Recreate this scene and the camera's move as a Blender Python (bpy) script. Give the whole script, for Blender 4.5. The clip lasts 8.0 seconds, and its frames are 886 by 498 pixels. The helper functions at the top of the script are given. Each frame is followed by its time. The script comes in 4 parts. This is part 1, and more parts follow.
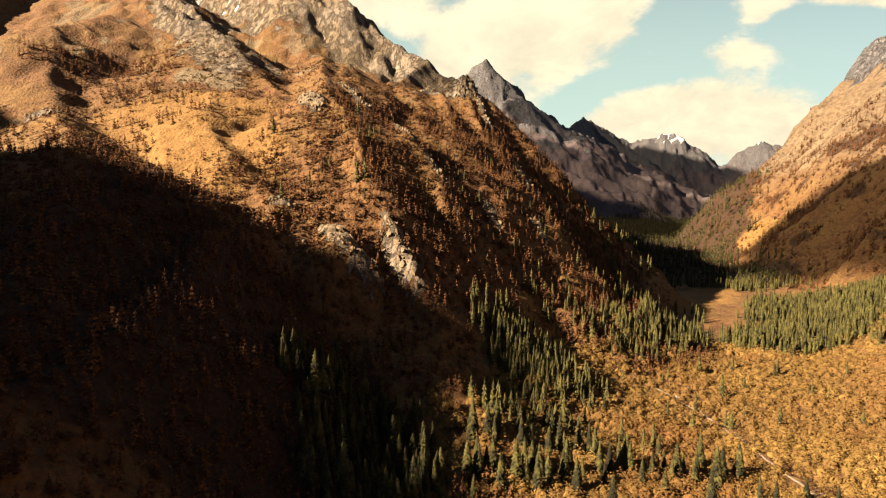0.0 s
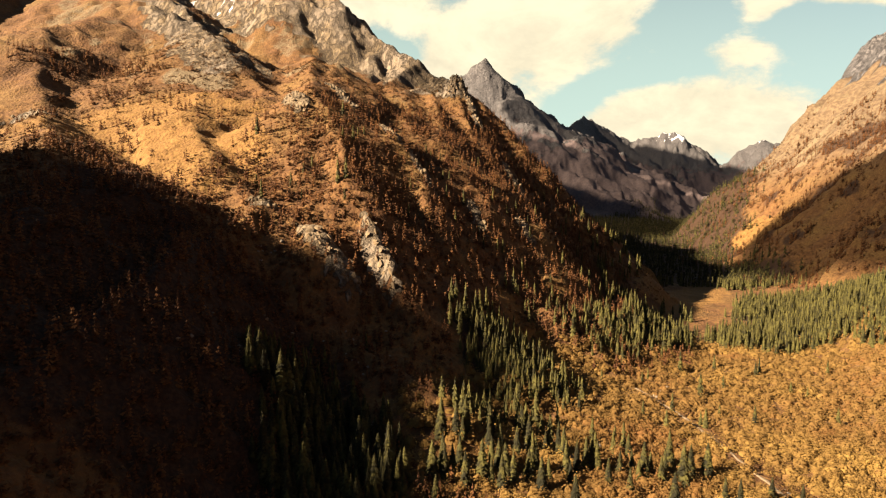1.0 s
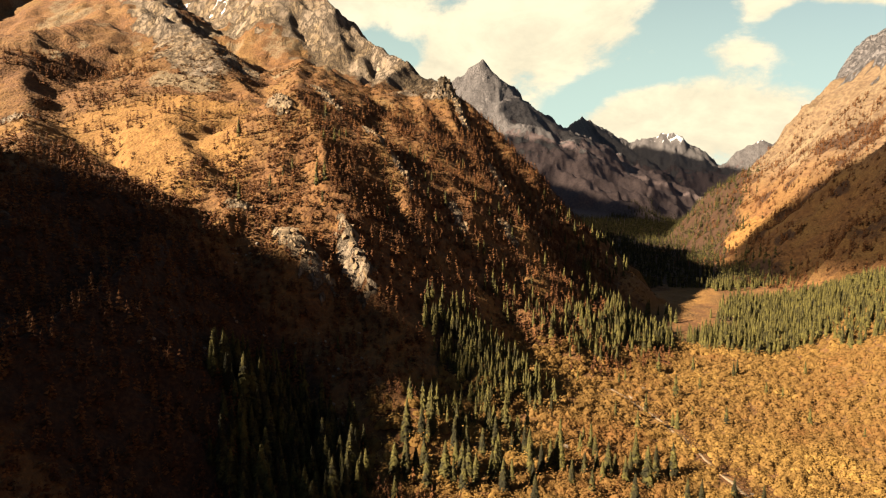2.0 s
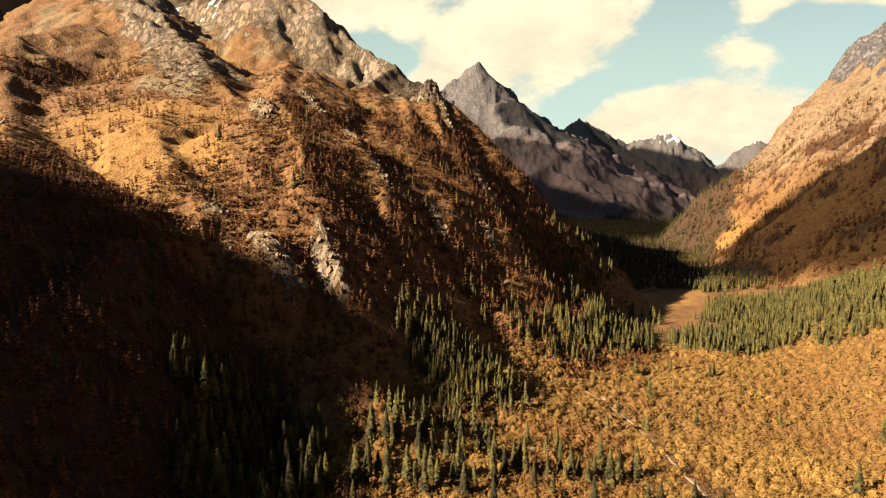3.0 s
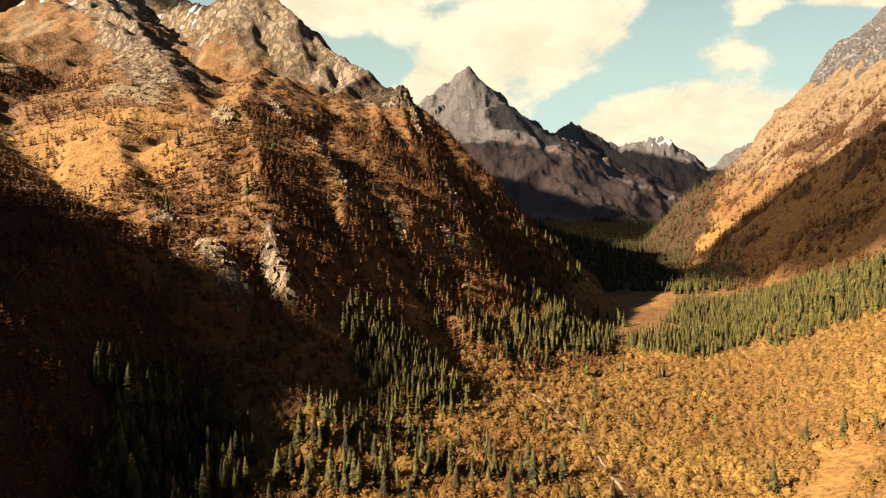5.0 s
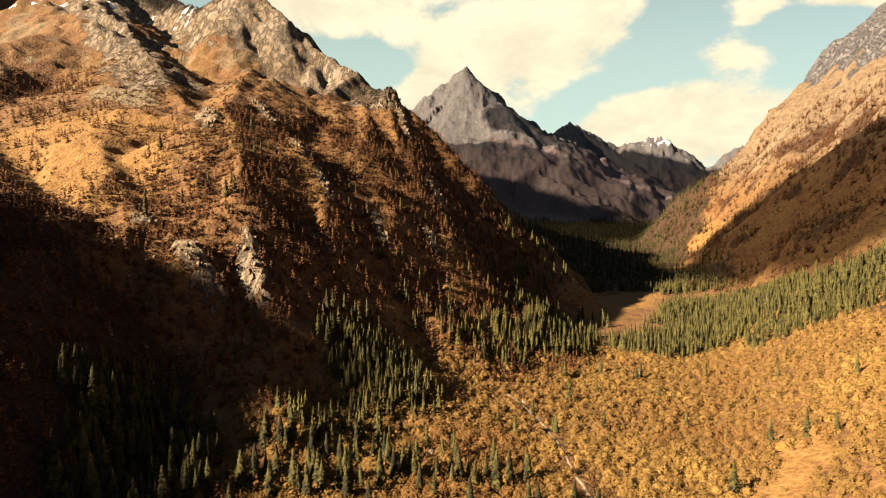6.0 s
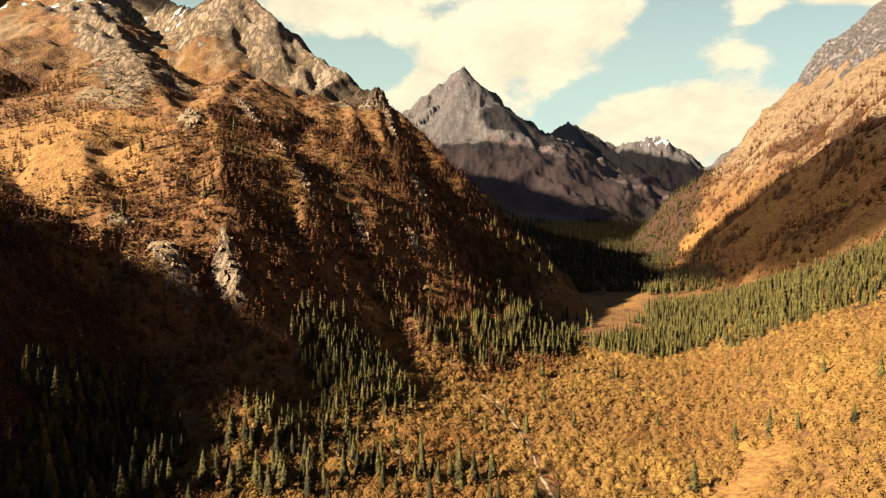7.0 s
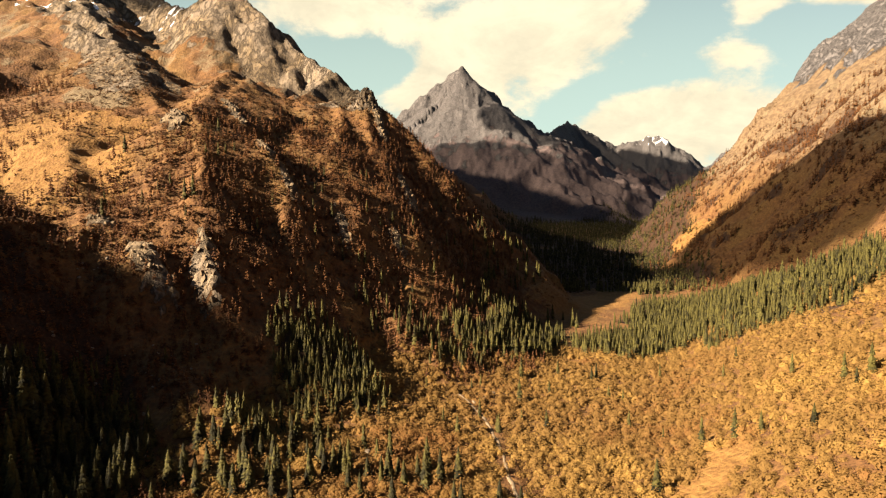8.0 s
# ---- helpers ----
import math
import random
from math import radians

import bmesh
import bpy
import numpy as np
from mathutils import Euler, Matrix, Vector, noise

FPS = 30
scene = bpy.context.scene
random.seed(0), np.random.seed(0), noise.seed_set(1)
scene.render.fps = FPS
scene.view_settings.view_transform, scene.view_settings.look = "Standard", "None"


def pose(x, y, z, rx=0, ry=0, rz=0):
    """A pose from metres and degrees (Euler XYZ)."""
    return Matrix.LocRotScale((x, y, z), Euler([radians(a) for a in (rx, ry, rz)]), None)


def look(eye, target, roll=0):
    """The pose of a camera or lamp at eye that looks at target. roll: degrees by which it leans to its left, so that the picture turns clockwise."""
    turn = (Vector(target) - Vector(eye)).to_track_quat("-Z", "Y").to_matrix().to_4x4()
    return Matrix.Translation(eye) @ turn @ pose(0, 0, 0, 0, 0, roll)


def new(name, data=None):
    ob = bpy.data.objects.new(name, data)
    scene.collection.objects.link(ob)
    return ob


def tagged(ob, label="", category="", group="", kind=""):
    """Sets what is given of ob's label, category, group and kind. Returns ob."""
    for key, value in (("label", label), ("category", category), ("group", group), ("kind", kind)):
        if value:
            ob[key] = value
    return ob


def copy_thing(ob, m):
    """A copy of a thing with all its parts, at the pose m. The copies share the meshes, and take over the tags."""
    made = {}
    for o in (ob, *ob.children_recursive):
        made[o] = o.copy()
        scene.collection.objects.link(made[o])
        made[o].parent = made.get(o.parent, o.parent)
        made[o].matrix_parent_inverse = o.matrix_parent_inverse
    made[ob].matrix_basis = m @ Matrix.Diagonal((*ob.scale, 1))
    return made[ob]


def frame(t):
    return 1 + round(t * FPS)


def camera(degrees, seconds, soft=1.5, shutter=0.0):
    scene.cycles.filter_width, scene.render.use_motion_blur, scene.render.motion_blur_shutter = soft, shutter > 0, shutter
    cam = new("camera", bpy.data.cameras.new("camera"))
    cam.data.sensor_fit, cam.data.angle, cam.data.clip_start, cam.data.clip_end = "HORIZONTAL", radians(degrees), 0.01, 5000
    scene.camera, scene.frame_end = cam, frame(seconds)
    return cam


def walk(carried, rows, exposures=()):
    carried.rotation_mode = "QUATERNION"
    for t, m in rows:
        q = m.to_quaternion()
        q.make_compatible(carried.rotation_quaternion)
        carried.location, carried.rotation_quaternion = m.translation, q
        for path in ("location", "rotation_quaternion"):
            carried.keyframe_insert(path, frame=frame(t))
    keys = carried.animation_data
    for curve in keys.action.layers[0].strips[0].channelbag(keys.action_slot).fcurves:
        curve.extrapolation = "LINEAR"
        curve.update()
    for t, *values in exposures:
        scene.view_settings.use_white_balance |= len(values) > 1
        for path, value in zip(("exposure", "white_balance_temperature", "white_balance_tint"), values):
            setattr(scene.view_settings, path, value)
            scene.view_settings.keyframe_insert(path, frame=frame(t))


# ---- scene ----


def aim(x, y, z, yaw, pitch, roll):
    return pose(x, y, z, 90 + pitch, 0, yaw) @ pose(0, 0, 0, 0, 0, -roll)


cam = camera(74.0, 8.0, soft=1.15)
walk(cam, [
    (0, aim(0.00, 0.00, 81.00, -0.000, -4.000, 0.001)),
    (0.5, aim(4.81, -0.22, 81.12, 0.266, -4.027, 0.064)),
    (1, aim(10.11, -0.46, 81.28, 0.193, -4.055, 0.158)),
    (1.5, aim(15.31, -0.72, 81.45, 0.194, -4.022, 0.232)),
    (3, aim(31.25, -1.80, 82.13, 0.145, -3.767, 0.576)),
    (3.5, aim(36.62, -2.35, 82.30, 0.012, -3.649, 0.736)),
    (4, aim(41.96, -3.16, 82.33, -0.108, -3.536, 0.860)),
    (4.5, aim(47.25, -4.01, 82.38, -0.185, -3.455, 0.950)),
    (6, aim(63.54, -6.04, 82.86, -0.167, -3.362, 1.121)),
    (6.5, aim(68.94, -6.60, 83.06, -0.161, -3.373, 1.166)),
    (7, aim(74.40, -7.16, 83.24, -0.184, -3.386, 1.170)),
    (7.5, aim(79.62, -7.72, 83.38, -0.149, -3.416, 1.173)),
    (8, aim(85.00, -8.26, 83.53, -0.106, -3.434, 1.166)),
], exposures=[(0, 2.95, 7050, 13), (8, 2.95, 7050, 13)])

# ---------------------------------------------------------------- sky and sun
SUN_ELEVATION, SUN_AZIMUTH = 29.0, 202.0   # azimuth: direction of the sun counter-clockwise from +x
sun_dir = Vector((math.cos(radians(SUN_AZIMUTH)) * math.cos(radians(SUN_ELEVATION)),
                  math.sin(radians(SUN_AZIMUTH)) * math.cos(radians(SUN_ELEVATION)),
                  math.sin(radians(SUN_ELEVATION))))
sun = new("sun", bpy.data.lights.new("sun", "SUN"))
sun.data.energy, sun.data.angle, sun.data.color = 5.0, radians(1.0), (1.0, 0.86, 0.66)
sun.matrix_world = look(sun_dir * 900, (0, 0, 0))

world = bpy.data.worlds.new("sky")
scene.world = world
world.use_nodes = True
wt = world.node_tree
wt.nodes.clear()


class Graph:
    """Short writing of node trees."""

    def __init__(self, tree):
        self.tree = tree

    def node(self, kind, **sets):
        n = self.tree.nodes.new(kind)
        for key, value in sets.items():
            if key == "operation":
                n.operation = value
            elif key == "blend_type":
                n.blend_type = value
            elif key == "data_type":
                n.data_type = value
        return n

    def put(self, socket, value):
        if isinstance(value, bpy.types.NodeSocket):
            self.tree.links.new(value, socket)
        elif value is not None:
            socket.default_value = value

    def math(self, operation, a, b=None, c=None):
        n = self.node("ShaderNodeMath", operation=operation)
        for socket, value in zip(n.inputs, (a, b, c)):
            self.put(socket, value)
        return n.outputs[0]

    def vector(self, operation, a, b=None, scale=None):
        n = self.node("ShaderNodeVectorMath", operation=operation)
        self.put(n.inputs[0], a)
        self.put(n.inputs[1], b)
        if scale is not None:
            self.put(n.inputs["Scale"], scale)
        return n.outputs[0]

    def noise(self, vector, scale, detail=4.0, rough=0.55, distortion=0.0):
        n = self.node("ShaderNodeTexNoise")
        self.put(n.inputs["Vector"], vector)
        n.inputs["Scale"].default_value, n.inputs["Detail"].default_value = scale, detail
        n.inputs["Roughness"].default_value, n.inputs["Distortion"].default_value = rough, distortion
        return n.outputs[0]

    def span(self, value, a, b, c=0.0, d=1.0):
        n = self.node("ShaderNodeMapRange")
        n.interpolation_type = "SMOOTHSTEP"
        for socket, v in zip(n.inputs, (value, a, b, c, d)):
            self.put(socket, v)
        return n.outputs[0]

    def mix(self, factor, a, b):
        n = self.node("ShaderNodeMix", data_type="RGBA")
        for name, v in (("Factor_Float", factor), ("A_Color", a), ("B_Color", b)):
            self.put(next(s for s in n.inputs if s.identifier == name), v if not isinstance(v, tuple) else (*v, 1))
        return next(s for s in n.outputs if s.identifier == "Result_Color")


g = Graph(wt)
w_out = g.node("ShaderNodeOutputWorld")
w_bg = g.node("ShaderNodeBackground")
w_sky = g.node("ShaderNodeTexSky")
w_sky.sky_type, w_sky.sun_disc = "NISHITA", False
w_sky.sun_elevation, w_sky.sun_rotation = radians(SUN_ELEVATION), radians(90 - SUN_AZIMUTH)
w_sky.altitude = 3000
SKY, CLOUD = 0.015, 0.138
way = g.node("ShaderNodeTexCoord").outputs["Generated"]
xyz = g.node("ShaderNodeSeparateXYZ")
g.put(xyz.inputs[0], way)
ahead = g.math("MAXIMUM", xyz.outputs["Y"], 0.2)
side, rise = g.math("DIVIDE", xyz.outputs["X"], ahead), g.math("DIVIDE", xyz.outputs["Z"], ahead)
wisp = g.noise(g.vector("MULTIPLY", way, (1, 1, 2.2)), 5.0, 8.0, 0.6, 0.6)
puff = g.noise(g.vector("MULTIPLY", way, (1, 1, 1.6)), 11.0, 8.0, 0.68)
# Banks of cloud (positive) and clear gaps (negative): bearing, height, half width, half height, tilt, weight.
BANKS = [
    (-0.17, 0.36, 0.17, 0.075, 0.0, 0.85), (0.17, 0.29, 0.26, 0.075, 0.30, 0.9), (0.42, 0.142, 0.27, 0.078, -0.03, 1.0),
    (0.50, 0.26, 0.10, 0.030, 0.15, 0.6), (0.53, 0.33, 0.05, 0.035, 0.6, 0.6), (0.70, 0.345, 0.12, 0.022, 0.0, 0.7), (-0.02, 0.215, 0.07, 0.05, 0.5, 0.6),
    (-0.11, 0.25, 0.075, 0.035, -0.2, -1.0), (0.22, 0.175, 0.075, 0.03, 0.45, -0.55), (0.40, 0.315, 0.07, 0.05, 0.5, -0.55), (0.62, 0.295, 0.11, 0.028, 0.1, -0.55),
    (0.34, 0.220, 0.12, 0.018, 0.15, -0.5),
]
cover = g.math("MULTIPLY_ADD", wisp, 1.1, -0.55)
for bx, bz, wide, tall, tilt, weight in BANKS:
    u, v = g.math("SUBTRACT", side, bx), g.math("SUBTRACT", rise, bz)
    p = g.math("DIVIDE", g.math("MULTIPLY_ADD", v, math.sin(tilt), g.math("MULTIPLY", u, math.cos(tilt))), wide)
    q = g.math("DIVIDE", g.math("MULTIPLY_ADD", v, math.cos(tilt), g.math("MULTIPLY", u, -math.sin(tilt))), tall)
    r2 = g.math("ADD", g.math("MULTIPLY", p, p), g.math("MULTIPLY", q, q))
    cover = g.math("MULTIPLY_ADD", g.math("EXPONENT", g.math("MULTIPLY", r2, -1.0)), weight, cover)
cover = g.math("MULTIPLY_ADD", g.math("SUBTRACT", puff, 0.5), 0.95, cover)
veil = g.span(cover, 0.27, 0.62)
body = g.mix(g.span(g.math("ADD", wisp, g.math("MULTIPLY", puff, 0.5)), 0.55, 0.95), (0.80 * CLOUD, 0.76 * CLOUD, 0.58 * CLOUD), (1.08 * CLOUD, 1.0 * CLOUD, 0.74 * CLOUD))
haze = (0.66 * CLOUD, 0.90 * CLOUD, 0.76 * CLOUD)
clear = g.mix(g.span(rise, 0.75, 0.1, 0.05, 0.77), g.vector("SCALE", w_sky.outputs[0], scale=SKY), haze)
g.put(w_bg.inputs["Color"], g.mix(veil, clear, body))
w_bg.inputs["Strength"].default_value = 1.0
g.put(w_out.inputs[0], w_bg.outputs[0])

# ---------------------------------------------------------------- relief of the valley
LATTICE = {}


def lattice_noise(x, y, seed=0):
    """Smooth gradient noise, about -1 to 1, on arrays."""
    if seed not in LATTICE:
        rng = np.random.RandomState(seed + 11)
        perm = rng.permutation(4096)
        ang = rng.rand(4096) * 2 * math.pi
        LATTICE[seed] = perm, np.cos(ang), np.sin(ang)
    perm, gx, gy = LATTICE[seed]
    xi, yi = np.floor(x).astype(np.int64), np.floor(y).astype(np.int64)
    xf, yf = x - xi, y - yi
    u = xf * xf * xf * (xf * (xf * 6 - 15) + 10)
    v = yf * yf * yf * (yf * (yf * 6 - 15) + 10)

    def corner(dx, dy):
        k = perm[(perm[(xi + dx) & 4095] + yi + dy) & 4095]
        return gx[k] * (xf - dx) + gy[k] * (yf - dy)

    a = corner(0, 0) * (1 - u) + corner(1, 0) * u
    b = corner(0, 1) * (1 - u) + corner(1, 1) * u
    return (a * (1 - v) + b * v) * 1.5


def fbm(x, y, size, octaves, seed=0, rough=0.5):
    total, gain = 0.0, 1.0
    for k in range(octaves):
        total = total + gain * lattice_noise(x / size, y / size, seed + k)
        size, gain = size * 0.5, gain * rough
    return total


def crags(x, y, size, octaves, seed=0, rough=0.5):
    """Ridged noise: sharp crests, 0 to about 1.6."""
    total, gain, weight = 0.0, 1.0, 1.0
    for k in range(octaves):
        n = 1 - np.abs(lattice_noise(x / size, y / size, seed + k))
        n = n * n * weight
        weight = np.clip(n * 1.6, 0, 1)
        total = total + gain * n
        size, gain = size * 0.5, gain * rough
    return total


def facets(x, y, size, seed=0):
    """Broken, flat-faced rock: a net of tilted triangles, about -1 to 1."""
    table = np.random.RandomState(seed).rand(3, 4096)
    u, v = x / size + 0.5 * y / size, 0.87 * y / size
    u, v = u + 0.3 * lattice_noise(u * 0.4, v * 0.4, seed + 900), v + 0.3 * lattice_noise(u * 0.4, v * 0.4, seed + 901)
    iu, iv = np.floor(u).astype(np.int64), np.floor(v).astype(np.int64)
    fu, fv = u - iu, v - iv

    def h(du, dv):
        return table[0][((iu + du) * 73 + (iv + dv) * 1201) & 4095] * 2 - 1

    low = h(0, 0) + (h(1, 0) - h(0, 0)) * fu + (h(0, 1) - h(0, 0)) * fv
    high = h(1, 1) + (h(0, 1) - h(1, 1)) * (1 - fu) + (h(1, 0) - h(1, 1)) * (1 - fv)
    return np.where(fu + fv < 1, low, high)


def smooth(a, b, x):
    t = np.clip((x - a) / (b - a), 0, 1)
    return t * t * (3 - 2 * t)


# Crest lines: nodes (x, y, z), then the fall beside the crest, how far it holds, and the fall further down.
CRESTS = {
    "summit": ([(-700, 760, 560), (-520, 930, 500), (-360, 960, 440), (-300, 880, 400), (-250, 830, 383), (-148, 665, 330), (-107, 640, 301), (-66, 620, 254), (-32, 596, 228), (-2, 575, 202), (18, 526, 192), (40, 516, 174), (60, 511, 156), (92, 512, 92), (140, 515, 10)], 1.15, 70, 0.95),
    "scar": ([(-74, 378, 154), (-50, 330, 122), (-37, 291, 99), (-17, 248, 60), (0, 228, 26)], 0.9, 45, 1.05),
    "shoulder": ([(-158, 660, 284), (-112, 562, 222), (-76, 380, 154), (-70, 320, 112), (-72, 285, 90)], 0.62, 60, 0.95),
    "rib": ([(-12, 580, 212), (-46, 516, 182), (-42, 430, 145), (-21, 358, 113), (1, 351, 100), (27, 335, 72), (38, 308, 50), (62, 288, 28)], 0.9, 45, 1.05),
    "rib_low": ([(-21, 358, 112), (-4, 325, 92), (2, 302, 76), (14, 282, 42), (22, 266, 20)], 0.95, 45, 1.05),
    "hollow_fill": ([(-20, 522, 181), (-18, 440, 144), (-8, 392, 121)], 0.5, 40, 1.1),
    "nose_fill": ([(14, 440, 130), (24, 410, 108), (36, 385, 88), (46, 362, 68)], 0.6, 40, 1.0),
    "saddle_fill": ([(-82, 545, 213), (-80, 490, 191), (-74, 440, 168)], 0.5, 30, 1.0),
    "nose": ([(20, 528, 184), (30, 455, 134), (48, 415, 95), (58, 398, 78), (72, 368, 50), (94, 334, 22)], 1.0, 60, 1.05),
    "knuckle": ([(20, 528, 184), (58, 445, 92), (82, 394, 48), (109, 395, 37), (116, 330, 20), (124, 310, 4)], 0.85, 60, 0.85),
    "apron": ([(-42, 530, 194), (-62, 505, 182), (-52, 440, 152), (-42, 400, 132)], 0.62, 50, 1.1),
    "apron_right": ([(-10, 540, 186), (2, 500, 167), (6, 460, 150), (2, 425, 134), (10, 392, 112)], 0.75, 45, 1.15),
    "gully": ([(-262, 800, 338), (-205, 640, 258), (-165, 545, 206), (-140, 480, 182)], 0.45, 50, 0.85),
    "crag": ([(-520, 930, 480), (-400, 790, 385), (-300, 650, 304), (-206, 541, 239), (-159, 478, 201), (-120, 430, 168)], 0.62, 120, 0.8),
    "bowl": ([(-206, 541, 236), (-168, 440, 172), (-152, 373, 142), (-112, 300, 106), (-74, 264, 78), (-50, 250, 68)], 0.45, 25, 1.3),
    "brink": ([(-110, 300, 102), (-74, 262, 78), (-78, 205, 71), (-70, 165, 64), (-72, 120, 50), (-84, 60, 44)], 1.05, 30, 1.0),
    "skirt": ([(4, 284, 44), (18, 250, 31), (32, 220, 15), (48, 214, 4)], 0.45, 40, 0.7),
    "toe": ([(-30, 212, 34), (-6, 195, 26), (16, 180, 17), (30, 168, 4)], 0.6, 30, 0.75),
    "foot": ([(62, 288, 28), (96, 332, 24), (116, 328, 18)], 0.6, 40, 0.8),
    "shade_top": ([(-400, 790, 390), (-296, 640, 300), (-320, 495, 226), (-243, 374, 140), (-150, 240, 106)], 0.45, 50, 0.95),
    "shade": ([(-243, 374, 136), (-150, 240, 104), (-112, 175, 82), (-95, 130, 63), (-95, 40, 50)], 0.62, 30, 1.05),
    # Unseen ridge; its heights are set to throw the near left shade.
    "west": ([(-900, 900, 540), (-720, 560, 390), (-620, 300, 334), (-575, 121, 327), (-551, 70, 352), (-533, 24, 364), (-519, 3, 351), (-513, -17, 334), (-505, -40, 320), (-486, -78, 314), (-453, -181, 300), (-560, -700, 240)], 0.9, 200, 0.65),
    "pyramid": ([(-420, 2450, 400), (-100, 2600, 430), (20, 2640, 515), (110, 2655, 635), (196, 2669, 747), (300, 2770, 615), (370, 2840, 550), (420, 2900, 530), (680, 3250, 508), (1040, 4400, 744), (1400, 4550, 600)], 1.25, 160, 0.62),
    "pyramid_spur": ([(196, 2669, 735), (270, 2400, 410), (370, 2100, 262), (480, 1840, 150), (590, 1600, 60)], 0.8, 250, 0.5),
    "pyramid_flank": ([(420, 2900, 535), (560, 2560, 330), (680, 2250, 200), (790, 2000, 92)], 0.8, 150, 0.52),
    "far_spur": ([(680, 3250, 505), (800, 2800, 340), (890, 2400, 205), (990, 2120, 94)], 0.8, 150, 0.55),
    "far_wall": ([(1040, 4400, 740), (1290, 4050, 480), (1500, 3650, 190)], 0.85, 200, 0.6),
    # Invented mountain out of view, raised to cast shade over the far valley.
    "massif": ([(-1110, 860, 560), (-1095, 1000, 1090), (-1080, 1300, 1046), (-1080, 1650, 900), (-1150, 1950, 650)], 1.35, 3000, 1.35),
    "left_wall": ([(-420, 2450, 400), (-330, 1900, 460), (-420, 1350, 500), (-560, 1000, 500)], 0.75, 200, 0.62),
    "left_spur": ([(-330, 1900, 440), (-100, 1700, 260), (150, 1480, 120), (380, 1360, 40)], 0.6, 150, 0.5),
    "snow_peak": ([(1440, 4560, 580), (1560, 4500, 625), (1733, 4480, 648), (1900, 4450, 535), (2030, 4420, 400), (2080, 4300, 280)], 0.9, 150, 0.75),
    "far_peak": ([(2090, 4380, 380), (2275, 4290, 556), (2480, 4230, 520), (2700, 4050, 560)], 0.8, 150, 0.75),
    "right_wall": ([(1000, -700, 540), (1040, -200, 580), (1050, 300, 640), (1050, 857, 580), (1050, 1180, 562)], 0.87, 2000, 0.87),
    "right_far": ([(1080, 1200, 540), (1560, 1750, 600), (2050, 2700, 620), (2500, 3500, 620), (2700, 4050, 560)], 1.0, 900, 0.8),
    "south": ([(-560, -700, 260), (-200, -1100, 330), (300, -1250, 260), (700, -1100, 380), (1000, -700, 560)], 0.6, 300, 0.5),
}


def crest_height(x, y, nodes, fall, reach, foot, ribs=0.0, seed=0):
    """Ground beside one crest line, with gullies that run down its flanks."""
    best = np.full_like(x, -1e9)
    run = 0.0
    for (ax, ay, az), (bx, by, bz) in zip(nodes[:-1], nodes[1:]):
        dx, dy = bx - ax, by - ay
        length = math.hypot(dx, dy)
        raw = ((x - ax) * dx + (y - ay) * dy) / (length * length)
        t = np.clip(raw, 0, 1)
        d = np.hypot(x - ax - t * dx, y - ay - t * dy)
        h = az + t * (bz - az) - fall * np.minimum(d, reach) - foot * np.maximum(d - reach, 0)
        if ribs:
            along = run + (t + 0.35 * (raw - t)) * length + 0.25 * d
            side = np.where((x - ax) * dy - (y - ay) * dx > 0, 37.0, 0.0)
            g = 1 - np.abs(lattice_noise(along / ribs, d / (4.5 * ribs) + side, seed))
            g2 = 1 - np.abs(lattice_noise(along / ribs * 2.7, d / (2.2 * ribs) + side, seed + 1))
            grow = np.minimum(d / (0.8 * ribs), 1)
            h = h + grow * ribs * (0.30 * (g * g - 0.6) + 0.11 * (g2 * g2 - 0.6))
        best = np.maximum(best, h)
        run += length
    return best


def crest_distance(x, y, name):
    nodes = CRESTS[name][0]
    best = np.full_like(x, 1e9)
    for (ax, ay, az), (bx, by, bz) in zip(nodes[:-1], nodes[1:]):
        dx, dy = bx - ax, by - ay
        t = np.clip(((x - ax) * dx + (y - ay) * dy) / (dx * dx + dy * dy), 0, 1)
        best = np.minimum(best, np.hypot(x - ax - t * dx, y - ay - t * dy))
    return best


def valley_axis(y):
    return 112 + 0.40 * (y - 195)


def brook_x(y):
    return np.interp(y, [60, 120, 162, 178, 213, 239, 262], [122, 114, 110.5, 109.8, 109, 102.5, 92])


def track_x(y):
    return np.interp(y, [60, 120, 163, 178, 202, 229, 241, 250], [114, 108.5, 105.5, 104.6, 104, 99.3, 94.5, 88])


def floor_height(x, y):
    rise = np.interp(y, [-1300, 150, 500, 900, 1300, 2140, 4300, 5000], [-20, 0, 4, 12, 26, 52, 115, 125])
    a = valley_axis(np.maximum(y, 60))
    left = np.maximum(a - 15 - x, 0)
    right = np.maximum(x - a - 35, 0)
    return rise + 0.11 * left + 0.36 * right * smooth(0, 60, right) * smooth(520, 330, y) + 0.06 * right


SOFT = ("crag", "bowl", "shade", "shade_top", "gully", "scar", "shoulder", "rib", "rib_low", "hollow_fill", "nose_fill", "saddle_fill", "apron", "apron_right", "skirt", "toe", "foot")
NEAR = ("summit", "scar", "shoulder", "rib_low", "hollow_fill", "nose_fill", "saddle_fill", "rib", "nose", "knuckle", "apron", "apron_right", "gully", "brink", "crag", "bowl", "shade", "shade_top", "skirt", "toe", "foot")


